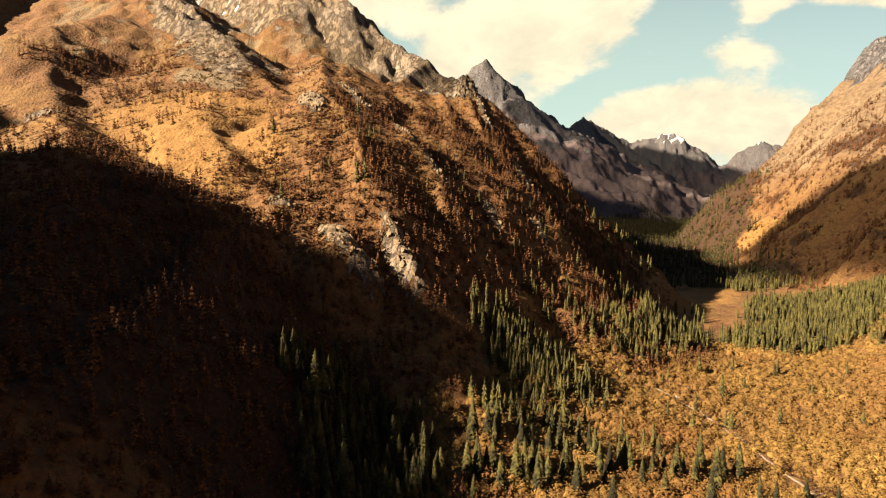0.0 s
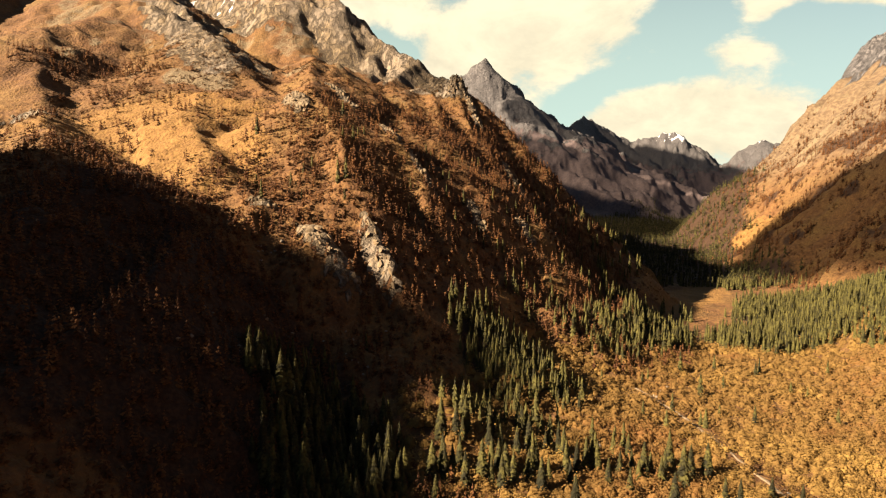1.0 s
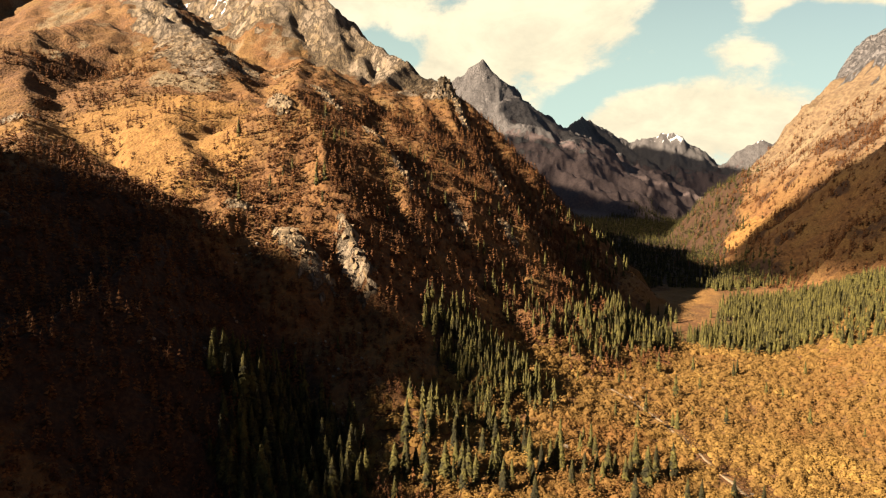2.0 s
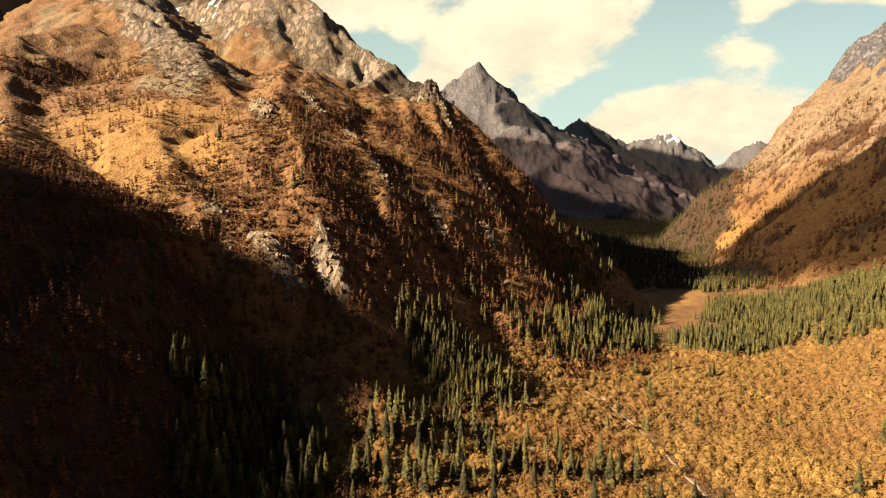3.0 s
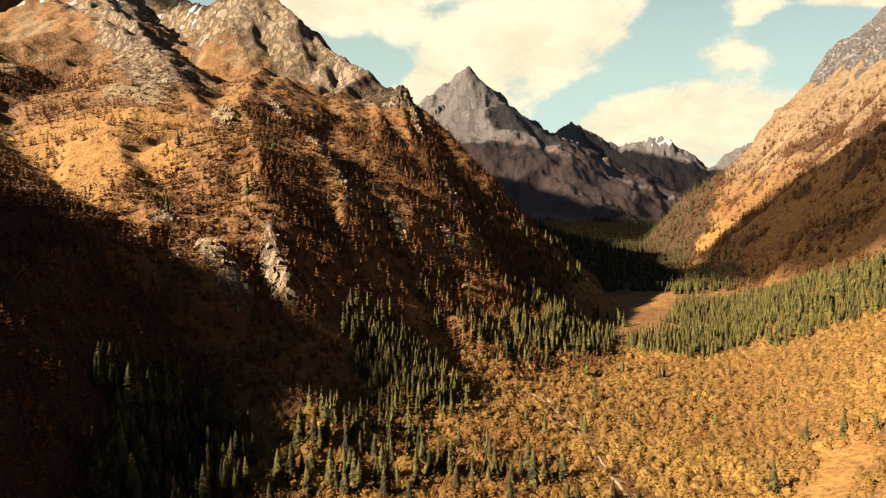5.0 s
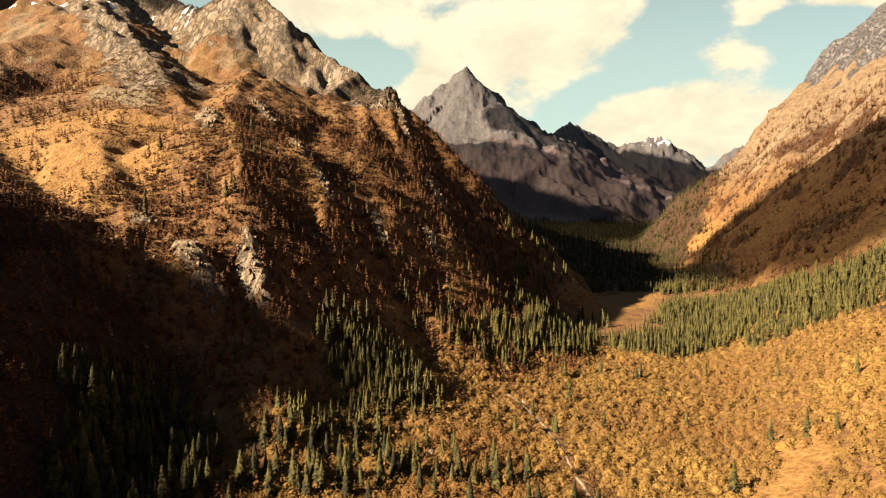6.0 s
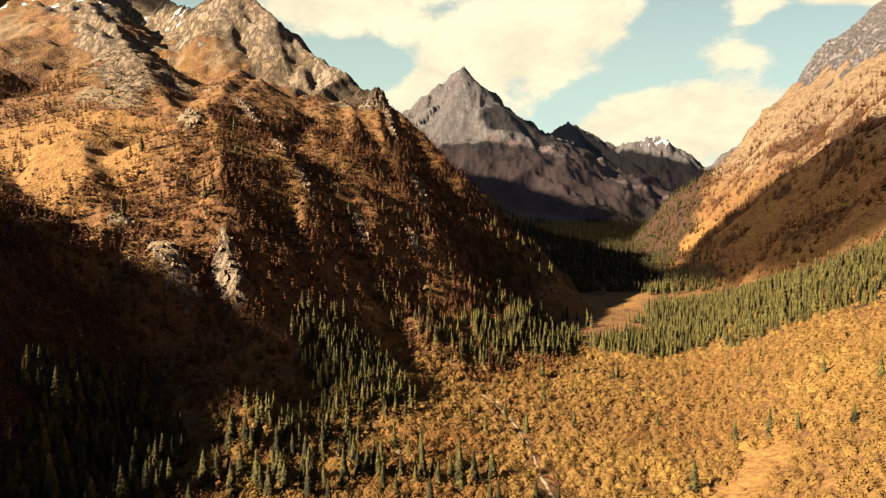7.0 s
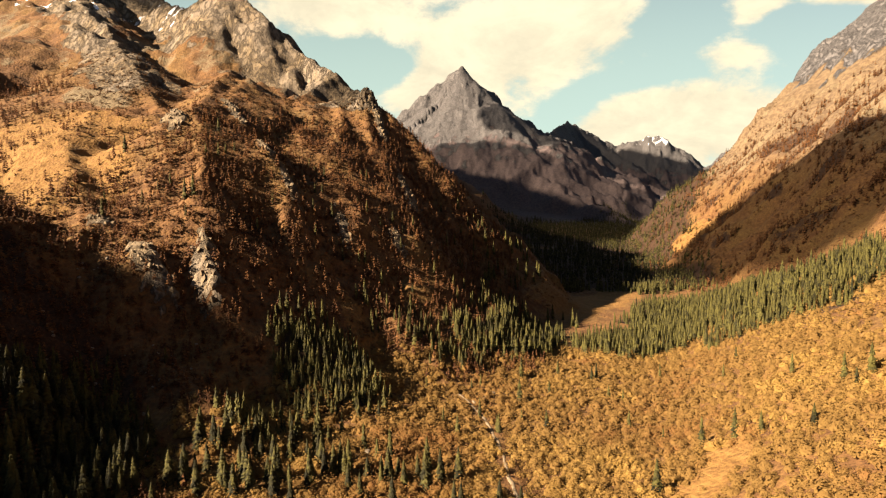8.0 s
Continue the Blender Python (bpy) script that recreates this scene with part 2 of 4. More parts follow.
# Cliffs and bare outcrops: x, y, reach along, reach across, bearing of the long side, height.
OUTCROPS = [
    (-18, 248, 19, 7, -62, 8), (-39, 240, 19, 7, -40, 7), (-72, 263, 7, 5, 20, 5), (-24, 362, 16, 5, -58, 6),
    (-3, 338, 16, 4, -60, 5), (-81, 362, 18, 7, -55, 7), (-62, 420, 22, 5, -50, 5), (20, 524, 16, 9, 80, 15), (34, 502, 22, 5, -70, 8),
    (28, 333, 14, 4, -65, 4), (57, 352, 14, 4, -60, 4),
    (-250, 372, 16, 6, 10, 5), (62, 425, 22, 5, -65, 6),
]


def outcrop_field(x, y):
    """How far a place lies on bare outcrops (0 to 1), and how much they stand out."""
    bare, lift = np.zeros_like(x), np.zeros_like(x)
    ragged = 0.5 * lattice_noise(x / 5.0, y / 5.0, 301) + 0.4 * lattice_noise(x / 2.2, y / 2.2, 302)
    for cx, cy, long, wide, bearing, height in OUTCROPS:
        c, s = math.cos(radians(bearing)), math.sin(radians(bearing))
        a, b = ((x - cx) * c + (y - cy) * s) / long, ((y - cy) * c - (x - cx) * s) / wide
        m = smooth(1.1, 0.7, np.hypot(a, b) + 0.75 * ragged)
        bare = np.maximum(bare, m)
        lift = lift + m * height * (0.75 + 0.5 * ragged)
    return bare, lift


def patch(x, y, cx, cy, rx, ry, bearing=0.0, edge=0.35):
    """1 inside an oval on the plan, with a ragged edge."""
    c, s = math.cos(radians(bearing)), math.sin(radians(bearing))
    a, b = ((x - cx) * c + (y - cy) * s) / rx, ((y - cy) * c - (x - cx) * s) / ry
    wobble = 0.22 * fbm(x, y, (rx + ry) * 0.4, 3, 401)
    return smooth(1 + edge, 1 - edge, np.hypot(a, b) + wobble)


def relief(x, y, detail=True):
    """Height of the ground at arrays x, y."""
    far = smooth(250, 1500, np.hypot(x - 40, y))
    amp = 5 + 26 * far
    wx = x + amp * fbm(x, y, 60 + 0 * x, 3, 3) * 0.5 + amp * fbm(x, y, 260 + 0 * x, 2, 21) * 0.5
    wy = y + amp * fbm(x, y, 60 + 0 * x, 3, 33) * 0.5 + amp * fbm(x, y, 260 + 0 * x, 2, 61) * 0.5
    base = floor_height(x, y)
    heights = [base]
    for name, (nodes, fall, reach, foot) in CRESTS.items():
        k = 0.25 if name in ("pyramid", "right_wall") else 1
        heights.append(crest_height(x + (wx - x) * k, y + (wy - y) * k, nodes, fall, reach, foot,
                                    (14 if name in SOFT else 34) if name in NEAR else 60 if name == "right_wall" else 130, sum(map(ord, name)) % 500))
    wall = 1 + list(CRESTS).index("right_wall")
    heights[wall] = heights[wall] - 1.1 * np.maximum(y - 1112 - 0.42 * np.maximum(x - 620, 0), 0)
    top = np.max(heights, axis=0)
    soft = 3.0 + 5 * far
    total = sum(np.exp(np.clip((h - top) / soft, -40, 0)) for h in heights)
    z = top + soft * np.log(total) * 0.8
    above = z - base
    hill = smooth(3, 45, above)
    if detail:
        big = crags(x, y, 170, 4, 71, 0.55) - 0.9
        mid = crags(x, y, 46, 4, 91, 0.55) - 0.9
        fine = fbm(x, y, 9, 3, 5)
        calm = 1 - 0.75 * patch(x, y, -180, 370, 105, 120, 20, 0.4)
        z = z + hill * calm * (big * (3 + 12 * far) + mid * (2.2 - 0.8 * far) + fine * (0.7 + 0.8 * smooth(190, 240, z)))
        sharp = crags(x + 0.35 * y, 0.3 * y - 0.1 * x, 15, 3, 131, 0.6) - 0.9
        z = z + sharp * (0.5 + 0.5 * smooth(185, 250, z) * smooth(1300, 900, y)) * hill
        cliff = smooth(180, 215, z) * smooth(100, 50, crest_distance(x, y, "summit")) * smooth(860, 760, y)
        cliff = np.maximum(cliff, smooth(225, 260, z) * smooth(70, 35, crest_distance(x, y, "crag")) * smooth(860, 760, y))
        z = z + cliff * (8.5 * facets(x + 0.3 * y, 0.5 * y - 0.3 * x, 34, 5) + 6.0 * facets(x + 0.4 * y, 0.55 * y - 0.2 * x, 15, 6) + 2.2 * facets(x, 0.7 * y, 7, 7))
        z = z + (1 - hill) * (fbm(x, y, 40, 3, 8) * 0.9 + fbm(x, y, 7, 2, 9) * 0.25)
        z = z + outcrop_field(x, y)[1] * 0.6
        z = z - 1.5 * np.exp(-((x - brook_x(y)) / 2.0) ** 2) * smooth(266, 240, y) * (1 - hill)
    return z, above


# ---------------------------------------------------------------- materials
def material(name):
    m = bpy.data.materials.new(name)
    m.use_nodes = True
    t = m.node_tree
    return m, Graph(t), t.nodes["Principled BSDF"]


def bumped(g, shader, height, strength, distance):
    n = g.node("ShaderNodeBump")
    n.inputs["Strength"].default_value, n.inputs["Distance"].default_value = strength, distance
    g.put(n.inputs["Height"], height)
    g.put(shader.inputs["Normal"], n.outputs[0])


def attribute(g, name):
    n = g.node("ShaderNodeAttribute")
    n.attribute_name = name
    return n.outputs["Fac"]


def ground_material():
    m, g, s = material("mountain_ground")
    at = g.node("ShaderNodeTexCoord").outputs["Object"]
    broad, middle, fine = g.noise(at, 0.022, 6, 0.6), g.noise(at, 0.16, 6, 0.65), g.noise(at, 0.9, 5, 0.65)
    scrub = g.mix(g.span(middle, 0.38, 0.62), (0.062, 0.029, 0.012), (0.105, 0.052, 0.019))
    scrub = g.mix(g.span(broad, 0.42, 0.66), scrub, (0.10, 0.056, 0.019))
    scrub = g.mix(g.math("MULTIPLY", g.span(fine, 0.52, 0.68), 0.65), scrub, (0.0275, 0.0175, 0.007))
    grass = g.mix(g.span(middle, 0.35, 0.65), (0.104, 0.054, 0.016), (0.134, 0.073, 0.023))
    grass = g.mix(g.math("MULTIPLY", g.span(fine, 0.55, 0.7), 0.55), grass, (0.085, 0.038, 0.012))
    # rock: steep beds, with stains that hang down the face
    hang = g.vector("MULTIPLY", at, (1, 1, 0.14))
    beds = g.noise(hang, 0.34, 7, 0.65, 0.4)
    slant = g.node("ShaderNodeMapping")
    slant.inputs["Rotation"].default_value = (0.35, -0.55, 0.2)
    slant.inputs["Scale"].default_value = (1.0, 1.0, 0.28)
    g.put(slant.inputs["Vector"], at)
    split = g.math("ABSOLUTE", g.math("SUBTRACT", g.noise(slant.outputs[0], 0.11, 7, 0.7), 0.5))
    crack = g.span(split, 0.0, 0.05)
    rock = g.mix(g.span(beds, 0.33, 0.66), (0.07, 0.051, 0.034), (0.148, 0.106, 0.063))
    rock = g.mix(g.span(g.noise(hang, 0.045, 4, 0.6), 0.42, 0.62), rock, (0.12, 0.093, 0.068))
    rock = g.mix(g.math("MULTIPLY", g.span(fine, 0.5, 0.68), 0.25), rock, (0.055, 0.041, 0.029))
    rock = g.mix(g.math("MULTIPLY_ADD", crack, 0.6, 0.4), (0.04, 0.03, 0.021), rock)
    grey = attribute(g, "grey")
    haze_tint = attribute(g, "haze_tint")
    # Grey rock, tinted blue for far haze and darkened for the right crest's shade.
    rock = g.mix(g.math("MULTIPLY", g.math("MAXIMUM", grey, haze_tint), 0.85), rock, g.mix(g.span(beds, 0.35, 0.65), (0.036, 0.035, 0.039), (0.08, 0.077, 0.08)))
    scree = g.mix(g.span(fine, 0.4, 0.62), (0.07, 0.049, 0.029), (0.112, 0.083, 0.048))
    rough_edge = g.math("MULTIPLY", g.math("SUBTRACT", middle, 0.5), 0.9)
    rough_edge = g.math("MULTIPLY_ADD", g.math("SUBTRACT", fine, 0.5), 0.6, rough_edge)

    def worn(name, lo=0.35, hi=0.65):
        return g.span(g.math("ADD", attribute(g, name), rough_edge), lo, hi)

    speck = g.node("ShaderNodeTexVoronoi")
    speck.inputs["Scale"].default_value = 0.55
    g.put(speck.inputs["Vector"], at)
    grass = g.mix(g.span(speck.outputs["Distance"], 0.75, 0.2, 0.0, 0.6), grass, (0.075, 0.034, 0.012))
    scrub = g.mix(g.span(speck.outputs["Distance"], 0.8, 0.25, 0.0, 0.45), scrub, (0.045, 0.02, 0.009))
    colour = g.mix(worn("grass"), scrub, grass)
    dry = g.mix(g.span(middle, 0.38, 0.62), (0.055, 0.038, 0.025), (0.088, 0.063, 0.039))
    colour = g.mix(g.math("MULTIPLY", grey, 0.8), colour, g.mix(g.math("MULTIPLY", g.span(fine, 0.5, 0.68), 0.6), dry, (0.05, 0.032, 0.016)))
    # Aerial haze put into the base colour of distant slopes as purplish brown.
    hazy_slope = g.mix(g.span(middle, 0.36, 0.64), (0.042, 0.033, 0.036), (0.072, 0.054, 0.052))
    colour = g.mix(g.math("MULTIPLY", haze_tint, 0.9), colour, hazy_slope)
    colour = g.mix(worn("scree"), colour, scree)
    is_rock = worn("rock", 0.38, 0.58)
    # Forest floor litter, coloured dark enough to deepen the woods' shade as well.
    litter_shade = g.mix(g.span(fine, 0.4, 0.65), (0.018, 0.0095, 0.006), (0.038, 0.02, 0.0105))
    colour = g.mix(worn("litter_shade"), colour, litter_shade)
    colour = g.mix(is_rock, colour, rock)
    colour = g.mix(worn("snow", 0.42, 0.55), colour, (0.6, 0.6, 0.62))
    g.put(s.inputs["Base Color"], colour)
    s.inputs["Roughness"].default_value = 0.95
    s.inputs["Specular IOR Level"].default_value = 0.12
    height = g.math("MULTIPLY_ADD", beds, g.math("MULTIPLY", is_rock, 1.6), g.math("MULTIPLY_ADD", middle, 1.2, g.math("MULTIPLY", fine, 0.55)))
    height = g.math("MULTIPLY_ADD", crack, g.math("MULTIPLY", is_rock, 3.0), height)
    height = g.math("MULTIPLY_ADD", broad, 5.0, height)
    height = g.math("MULTIPLY_ADD", speck.outputs["Distance"], -0.5, height)
    bumped(g, s, height, 0.9, 1.0)
    return m


def foliage_material(name, dark, light, patch_scale=0.12, other=None, glow=0.0, mottle=1.0, speckle=0.4):
    """Needles or twigs: colour varies from tuft to tuft, from plant to plant and over the slope."""
    m, g, s = material(name)
    at = g.node("ShaderNodeNewGeometry")
    plant = g.node("ShaderNodeObjectInfo").outputs["Random"]
    tone = g.math("MULTIPLY_ADD", at.outputs["Random Per Island"], speckle, g.math("MULTIPLY", plant, 0.25))
    tone = g.math("MULTIPLY_ADD", g.math("SUBTRACT", g.noise(at.outputs["Position"], patch_scale, 3, 0.6), 0.5), 1.1, tone)
    tone = g.math("MULTIPLY_ADD", g.math("SUBTRACT", g.noise(at.outputs["Position"], 0.3, 1, 0.5), 0.5), mottle, tone)
    colour = g.mix(g.span(tone, 0.05, 0.75), dark, light)
    if other:
        colour = g.mix(g.span(g.noise(at.outputs["Position"], 0.021, 3, 0.6), 0.45, 0.57), colour, g.mix(g.span(tone, 0.05, 0.75), dark, other))
    g.put(s.inputs["Base Color"], colour)
    if glow:
        # light that comes through thin twigs and needles
        through_it, both = g.node("ShaderNodeBsdfTranslucent"), g.node("ShaderNodeMixShader")
        both.inputs[0].default_value = glow
        g.put(through_it.inputs["Color"], colour)
        g.put(both.inputs[1], s.outputs[0])
        g.put(both.inputs[2], through_it.outputs[0])
        g.put(next(n for n in m.node_tree.nodes if n.type == "OUTPUT_MATERIAL").inputs[0], both.outputs[0])
    s.inputs["Roughness"].default_value = 0.85
    s.inputs["Specular IOR Level"].default_value = 0.15
    return m


def bark_material(name, dark, light):
    m, g, s = material(name)
    at = g.node("ShaderNodeTexCoord").outputs["Object"]
    n = g.noise(g.vector("MULTIPLY", at, (1, 1, 0.2)), 9.0, 5, 0.6)
    g.put(s.inputs["Base Color"], g.mix(g.span(n, 0.35, 0.65), dark, light))
    s.inputs["Roughness"].default_value = 0.9
    bumped(g, s, n, 0.6, 0.05)
    return m


def stone_material(name, dark, light, scale=1.2):
    m, g, s = material(name)
    at = g.node("ShaderNodeTexCoord").outputs["Object"]
    n = g.noise(at, scale, 6, 0.65)
    fine = g.noise(at, scale * 7, 4, 0.6)
    c = g.mix(g.span(n, 0.35, 0.65), dark, light)
    g.put(s.inputs["Base Color"], g.mix(g.math("MULTIPLY", g.span(fine, 0.5, 0.7), 0.5), c, dark))
    s.inputs["Roughness"].default_value = 0.92
    bumped(g, s, g.math("MULTIPLY_ADD", fine, 0.3, n), 0.7, 0.25)
    return m


GROUND = ground_material()
SPRUCE = foliage_material("spruce_needles", (0.008, 0.007, 0.002), (0.054, 0.046, 0.011), glow=0.15)
LARCH = foliage_material("larch_twigs", (0.048, 0.019, 0.008), (0.14, 0.061, 0.02), glow=0.35, mottle=0.9)
SHRUB = foliage_material("shrub_twigs", (0.15, 0.085, 0.026), (0.32, 0.197, 0.055), 0.04, (0.175, 0.077, 0.027), 0.5, 0.7, 0.2)
SCRUB = foliage_material("slope_scrub", (0.045, 0.021, 0.008), (0.125, 0.061, 0.02), 0.035, None, 0.3, 0.9)
BARK = bark_material("grey_brown_bark", (0.025, 0.0175, 0.011), (0.07, 0.05, 0.035))
TRACK = stone_material("pale_track_dust", (0.10, 0.068, 0.038), (0.145, 0.10, 0.057), 0.5)
STONE = stone_material("granite_boulder", (0.06, 0.045, 0.034), (0.17, 0.13, 0.09))
CLIFF = stone_material("tan_cliff_rock", (0.04, 0.026, 0.013), (0.105, 0.066, 0.028), 0.35)


# ---------------------------------------------------------------- ground sheet
def axis_steps(start, end, step_of):
    out = [start]
    while out[-1] < end:
        out.append(out[-1] + step_of(out[-1]))
    return np.array(out)


def covers(x, y, z, above, slope):
    """Which ground lies where: rock, grass, scree and snow."""
    n1, n2 = fbm(x, y, 60, 4, 501), fbm(x, y, 16, 3, 511)
    rock = outcrop_field(x, y)[0] * 0.9
    high = smooth(158, 200, z + 25 * n1)
    for name, near, out in (("summit", 28, 92), ("crag", 14, 46)):
        rock = np.maximum(rock, high * smooth(out, near, crest_distance(x, y, name) + 26 * n1 + 14 * n2) * 0.95)
    rock = np.maximum(rock, 0.65 * smooth(1.6, 2.2, slope + 0.25 * n2) * smooth(25, 60, above) * smooth(1400, 700, y))
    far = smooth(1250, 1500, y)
    rock = np.maximum(rock, far * smooth(240, 420, z + 110 * n1 + 40 * n2))
    right = smooth(450, 600, x) * (1 - far)
    rock = np.maximum(rock, right * (0.9 * smooth(300, 350, z + 40 * n1 + 20 * n2) + 0.25 * smooth(0.2, 0.6, n1)))
    valley = smooth(14, 5, above)
    grass = 0.38 * valley * (1 - far)
    for oval in ((-165, 350, 70, 75, 20), (-118, 315, 30, 62, 30), (206, 480, 92, 26, 52), (160, 156, 22, 10, 30), (215, 190, 60, 24, 70), (53, 264, 10, 34, 36), (400, 810, 45, 90, 60)):
        grass = np.maximum(grass, 0.85 * patch(x, y, *oval))
    grass = np.maximum(grass, 0.62 * right * smooth(-0.4, 0.4, n1) * smooth(60, 130, z))
    scree = 0.75 * patch(x, y, -172, 442, 34, 13, -25)
    scree = np.maximum(scree, 0.75 * patch(x, y, -205, 640, 90, 22, 65))
    scree = np.maximum(scree, 0.55 * high * smooth(0.1, 0.5, n1) * (1 - far))
    scree = np.maximum(scree, right * smooth(70, 150, z) * (0.36 + 0.4 * smooth(0.35, 0.7, lattice_noise((x * 0.2 + y) / 22, x / 160, 77))))
    snow = 0.72 * far * smooth(540, 700, z + 120 * n1 + 70 * n2) * smooth(1480, 1620, x) * smooth(3900, 4200, y)
    snow = np.maximum(snow, 0.62 * smooth(0.25, 0.5, n2 + 0.4 * n1) * patch(x, y, -360, 800, 150, 110, 60) * smooth(300, 345, z))
    grey = right * smooth(70, 150, z + 25 * n1)
    # The last mask, far, spreads the haze tint over distant ground.
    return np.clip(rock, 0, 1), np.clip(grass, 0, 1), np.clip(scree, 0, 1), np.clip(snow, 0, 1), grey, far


rows_y = axis_steps(-1250, 4900, lambda y: max(1.7, (0.0066 - 0.002 * (470 < y < 740)) * abs(y - 90)) if y > 40 else min(40, 2 + 0.05 * (40 - y)))
cols_u = np.linspace(-1, 1, 640)
half = 560 + np.abs(rows_y) * 0.52
middle = 60 + 0.17 * np.maximum(rows_y, 0)
GX = middle[:, None] + half[:, None] * (0.72 * cols_u + 0.48 * cols_u * np.abs(cols_u) ** 3)[None, :]
GY = np.repeat(rows_y[:, None], len(cols_u), 1)
GZ, ABOVE = relief(GX, GY)


def sheet(name, xs, ys, zs):
    nr, nc = xs.shape
    idx = np.arange(nr * nc).reshape(nr, nc)
    quads = np.stack([idx[:-1, :-1], idx[:-1, 1:], idx[1:, 1:], idx[1:, :-1]], -1).reshape(-1, 4)
    return poly_mesh(name, np.stack([xs, ys, zs], -1).reshape(-1, 3), quads, True)


def poly_mesh(name, points, faces, is_smooth=False):
    """A mesh from arrays of points and of faces with equally many corners."""
    me = bpy.data.meshes.new(name)
    n, k = faces.shape
    me.vertices.add(len(points))
    me.vertices.foreach_set("co", points.astype(np.float32).ravel())
    me.loops.add(n * k)
    me.loops.foreach_set("vertex_index", faces.astype(np.int32).ravel())
    me.polygons.add(n)
    me.polygons.foreach_set("loop_start", np.arange(0, n * k, k, dtype=np.int32))
    me.update(calc_edges=True)
    me.polygons.foreach_set("use_smooth", np.full(n, is_smooth, dtype=bool))
    return me


ground = tagged(new("ground", sheet("ground", GX, GY, GZ)), "steep autumn mountain valley of granite, scrub and dry grass", "ground", kind="structure")
ground.data.materials.append(GROUND)
dzy, dzx = np.gradient(GZ)
step_y, step_x = np.gradient(GY)[0], np.gradient(GX)[1]
skew = np.gradient(GX)[0]
gx_ = dzx / step_x
gy_ = (dzy - gx_ * skew) / step_y
SLOPE = np.hypot(gx_, gy_)
for key, values in zip(("rock", "grass", "scree", "snow", "grey", "haze_tint"), covers(GX, GY, GZ, ABOVE, SLOPE)):
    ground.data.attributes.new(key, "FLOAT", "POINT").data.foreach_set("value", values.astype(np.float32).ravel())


# ---------------------------------------------------------------- trees and shrubs
def part(name, mesh, mat, parent, label=""):
    ob = new(name, mesh)
    if not mesh.materials:
        mesh.materials.append(mat)
    ob.parent = parent
    return tagged(ob, label)


def trunk_mesh(rng, height, radius, sides=6):
    rings = 5
    pts, faces = [], []
    lean = rng.uniform(-0.015, 0.015, 2)
    for i in range(rings):
        t = i / (rings - 1)
        r = radius * (1 - t) ** 0.8 + 0.01 + (radius * 0.5 if i == 0 else 0)
        for k in range(sides):
            a = 2 * math.pi * k / sides
            pts.append((lean[0] * height * t + r * math.cos(a), lean[1] * height * t + r * math.sin(a), -0.6 + t * (height * 0.98 + 0.6)))
    for i in range(rings - 1):
        for k in range(sides):
            j = (k + 1) % sides
            faces.append((i * sides + k, i * sides + j, (i + 1) * sides + j, (i + 1) * sides + k))
    return poly_mesh("trunk", np.array(pts), np.array(faces), True)


def conifer_points(rng, height, spread, layers, arms, droop, start=0.08, gap=0.1, fluff=1.0, core=0.0):
    """Boughs of a conifer: each one a folded, tapering spray that hangs from the trunk."""
    pts, faces = [], []
    for i in range(layers):
        t = start + (1 - start) * (i + rng.uniform(-0.25, 0.25)) / layers
        t = min(max(t, start), 0.985)
        reach = spread * ((1 - t) ** 0.78) * (0.55 + 0.45 * min(t / 0.22, 1)) + 0.12
        for k in range(arms):
            if rng.rand() < gap:
                continue
            a = 2 * math.pi * (k + rng.uniform(-0.35, 0.35)) / arms + i * 1.1
            r = reach * rng.uniform(0.75, 1.12)
            z = t * height + rng.uniform(-0.3, 0.3) * height / layers
            w = r * rng.uniform(0.26, 0.42) * fluff + 0.08
            drop = droop * r
            ca, sa = math.cos(a), math.sin(a)
            thick = height / layers * rng.uniform(0.55, 0.95)
            b = len(pts)
            pts += [(0.0, 0.0, z + 0.35 * thick),
                    (0.55 * r * ca - w * sa, 0.55 * r * sa + w * ca, z - 0.45 * drop - 0.35 * thick),
                    (r * ca, r * sa, z - drop),
                    (0.55 * r * ca + w * sa, 0.55 * r * sa - w * ca, z - 0.45 * drop - 0.35 * thick),
                    (0.5 * r * ca, 0.5 * r * sa, z - 0.3 * drop + 0.22 * thick)]
            faces += [(b, b + 1, b + 4), (b + 1, b + 2, b + 4), (b + 2, b + 3, b + 4), (b + 3, b, b + 4)]
    if core:
        # needles close to the trunk, as ragged rings
        for i in range(5):
            t0, t1 = start + (0.97 - start) * i / 5, start + (0.97 - start) * (i + 1.25) / 5
            r0 = spread * core * ((1 - t0) ** 0.8) * rng.uniform(0.9, 1.1)
            b, turn = len(pts), rng.uniform(0, 6)
            pts.append((0.0, 0.0, min(t1, 0.99) * height))
            for k in range(7):
                a = turn + 2 * math.pi * k / 7
                r = r0 * rng.uniform(0.8, 1.15)
                pts.append((r * math.cos(a), r * math.sin(a), t0 * height - rng.uniform(0, 0.03) * height))
            faces += [(b, b + 1 + k, b + 1 + (k + 1) % 7) for k in range(7)]
    b = len(pts)
    pts += [(0.0, 0.0, height * 1.03), (0.16, 0.0, height * 0.93), (-0.09, 0.14, height * 0.93), (-0.09, -0.14, height * 0.93)]
    faces += [(b, b + 1, b + 2), (b, b + 2, b + 3), (b, b + 3, b + 1)]
    return np.array(pts), np.array(faces)


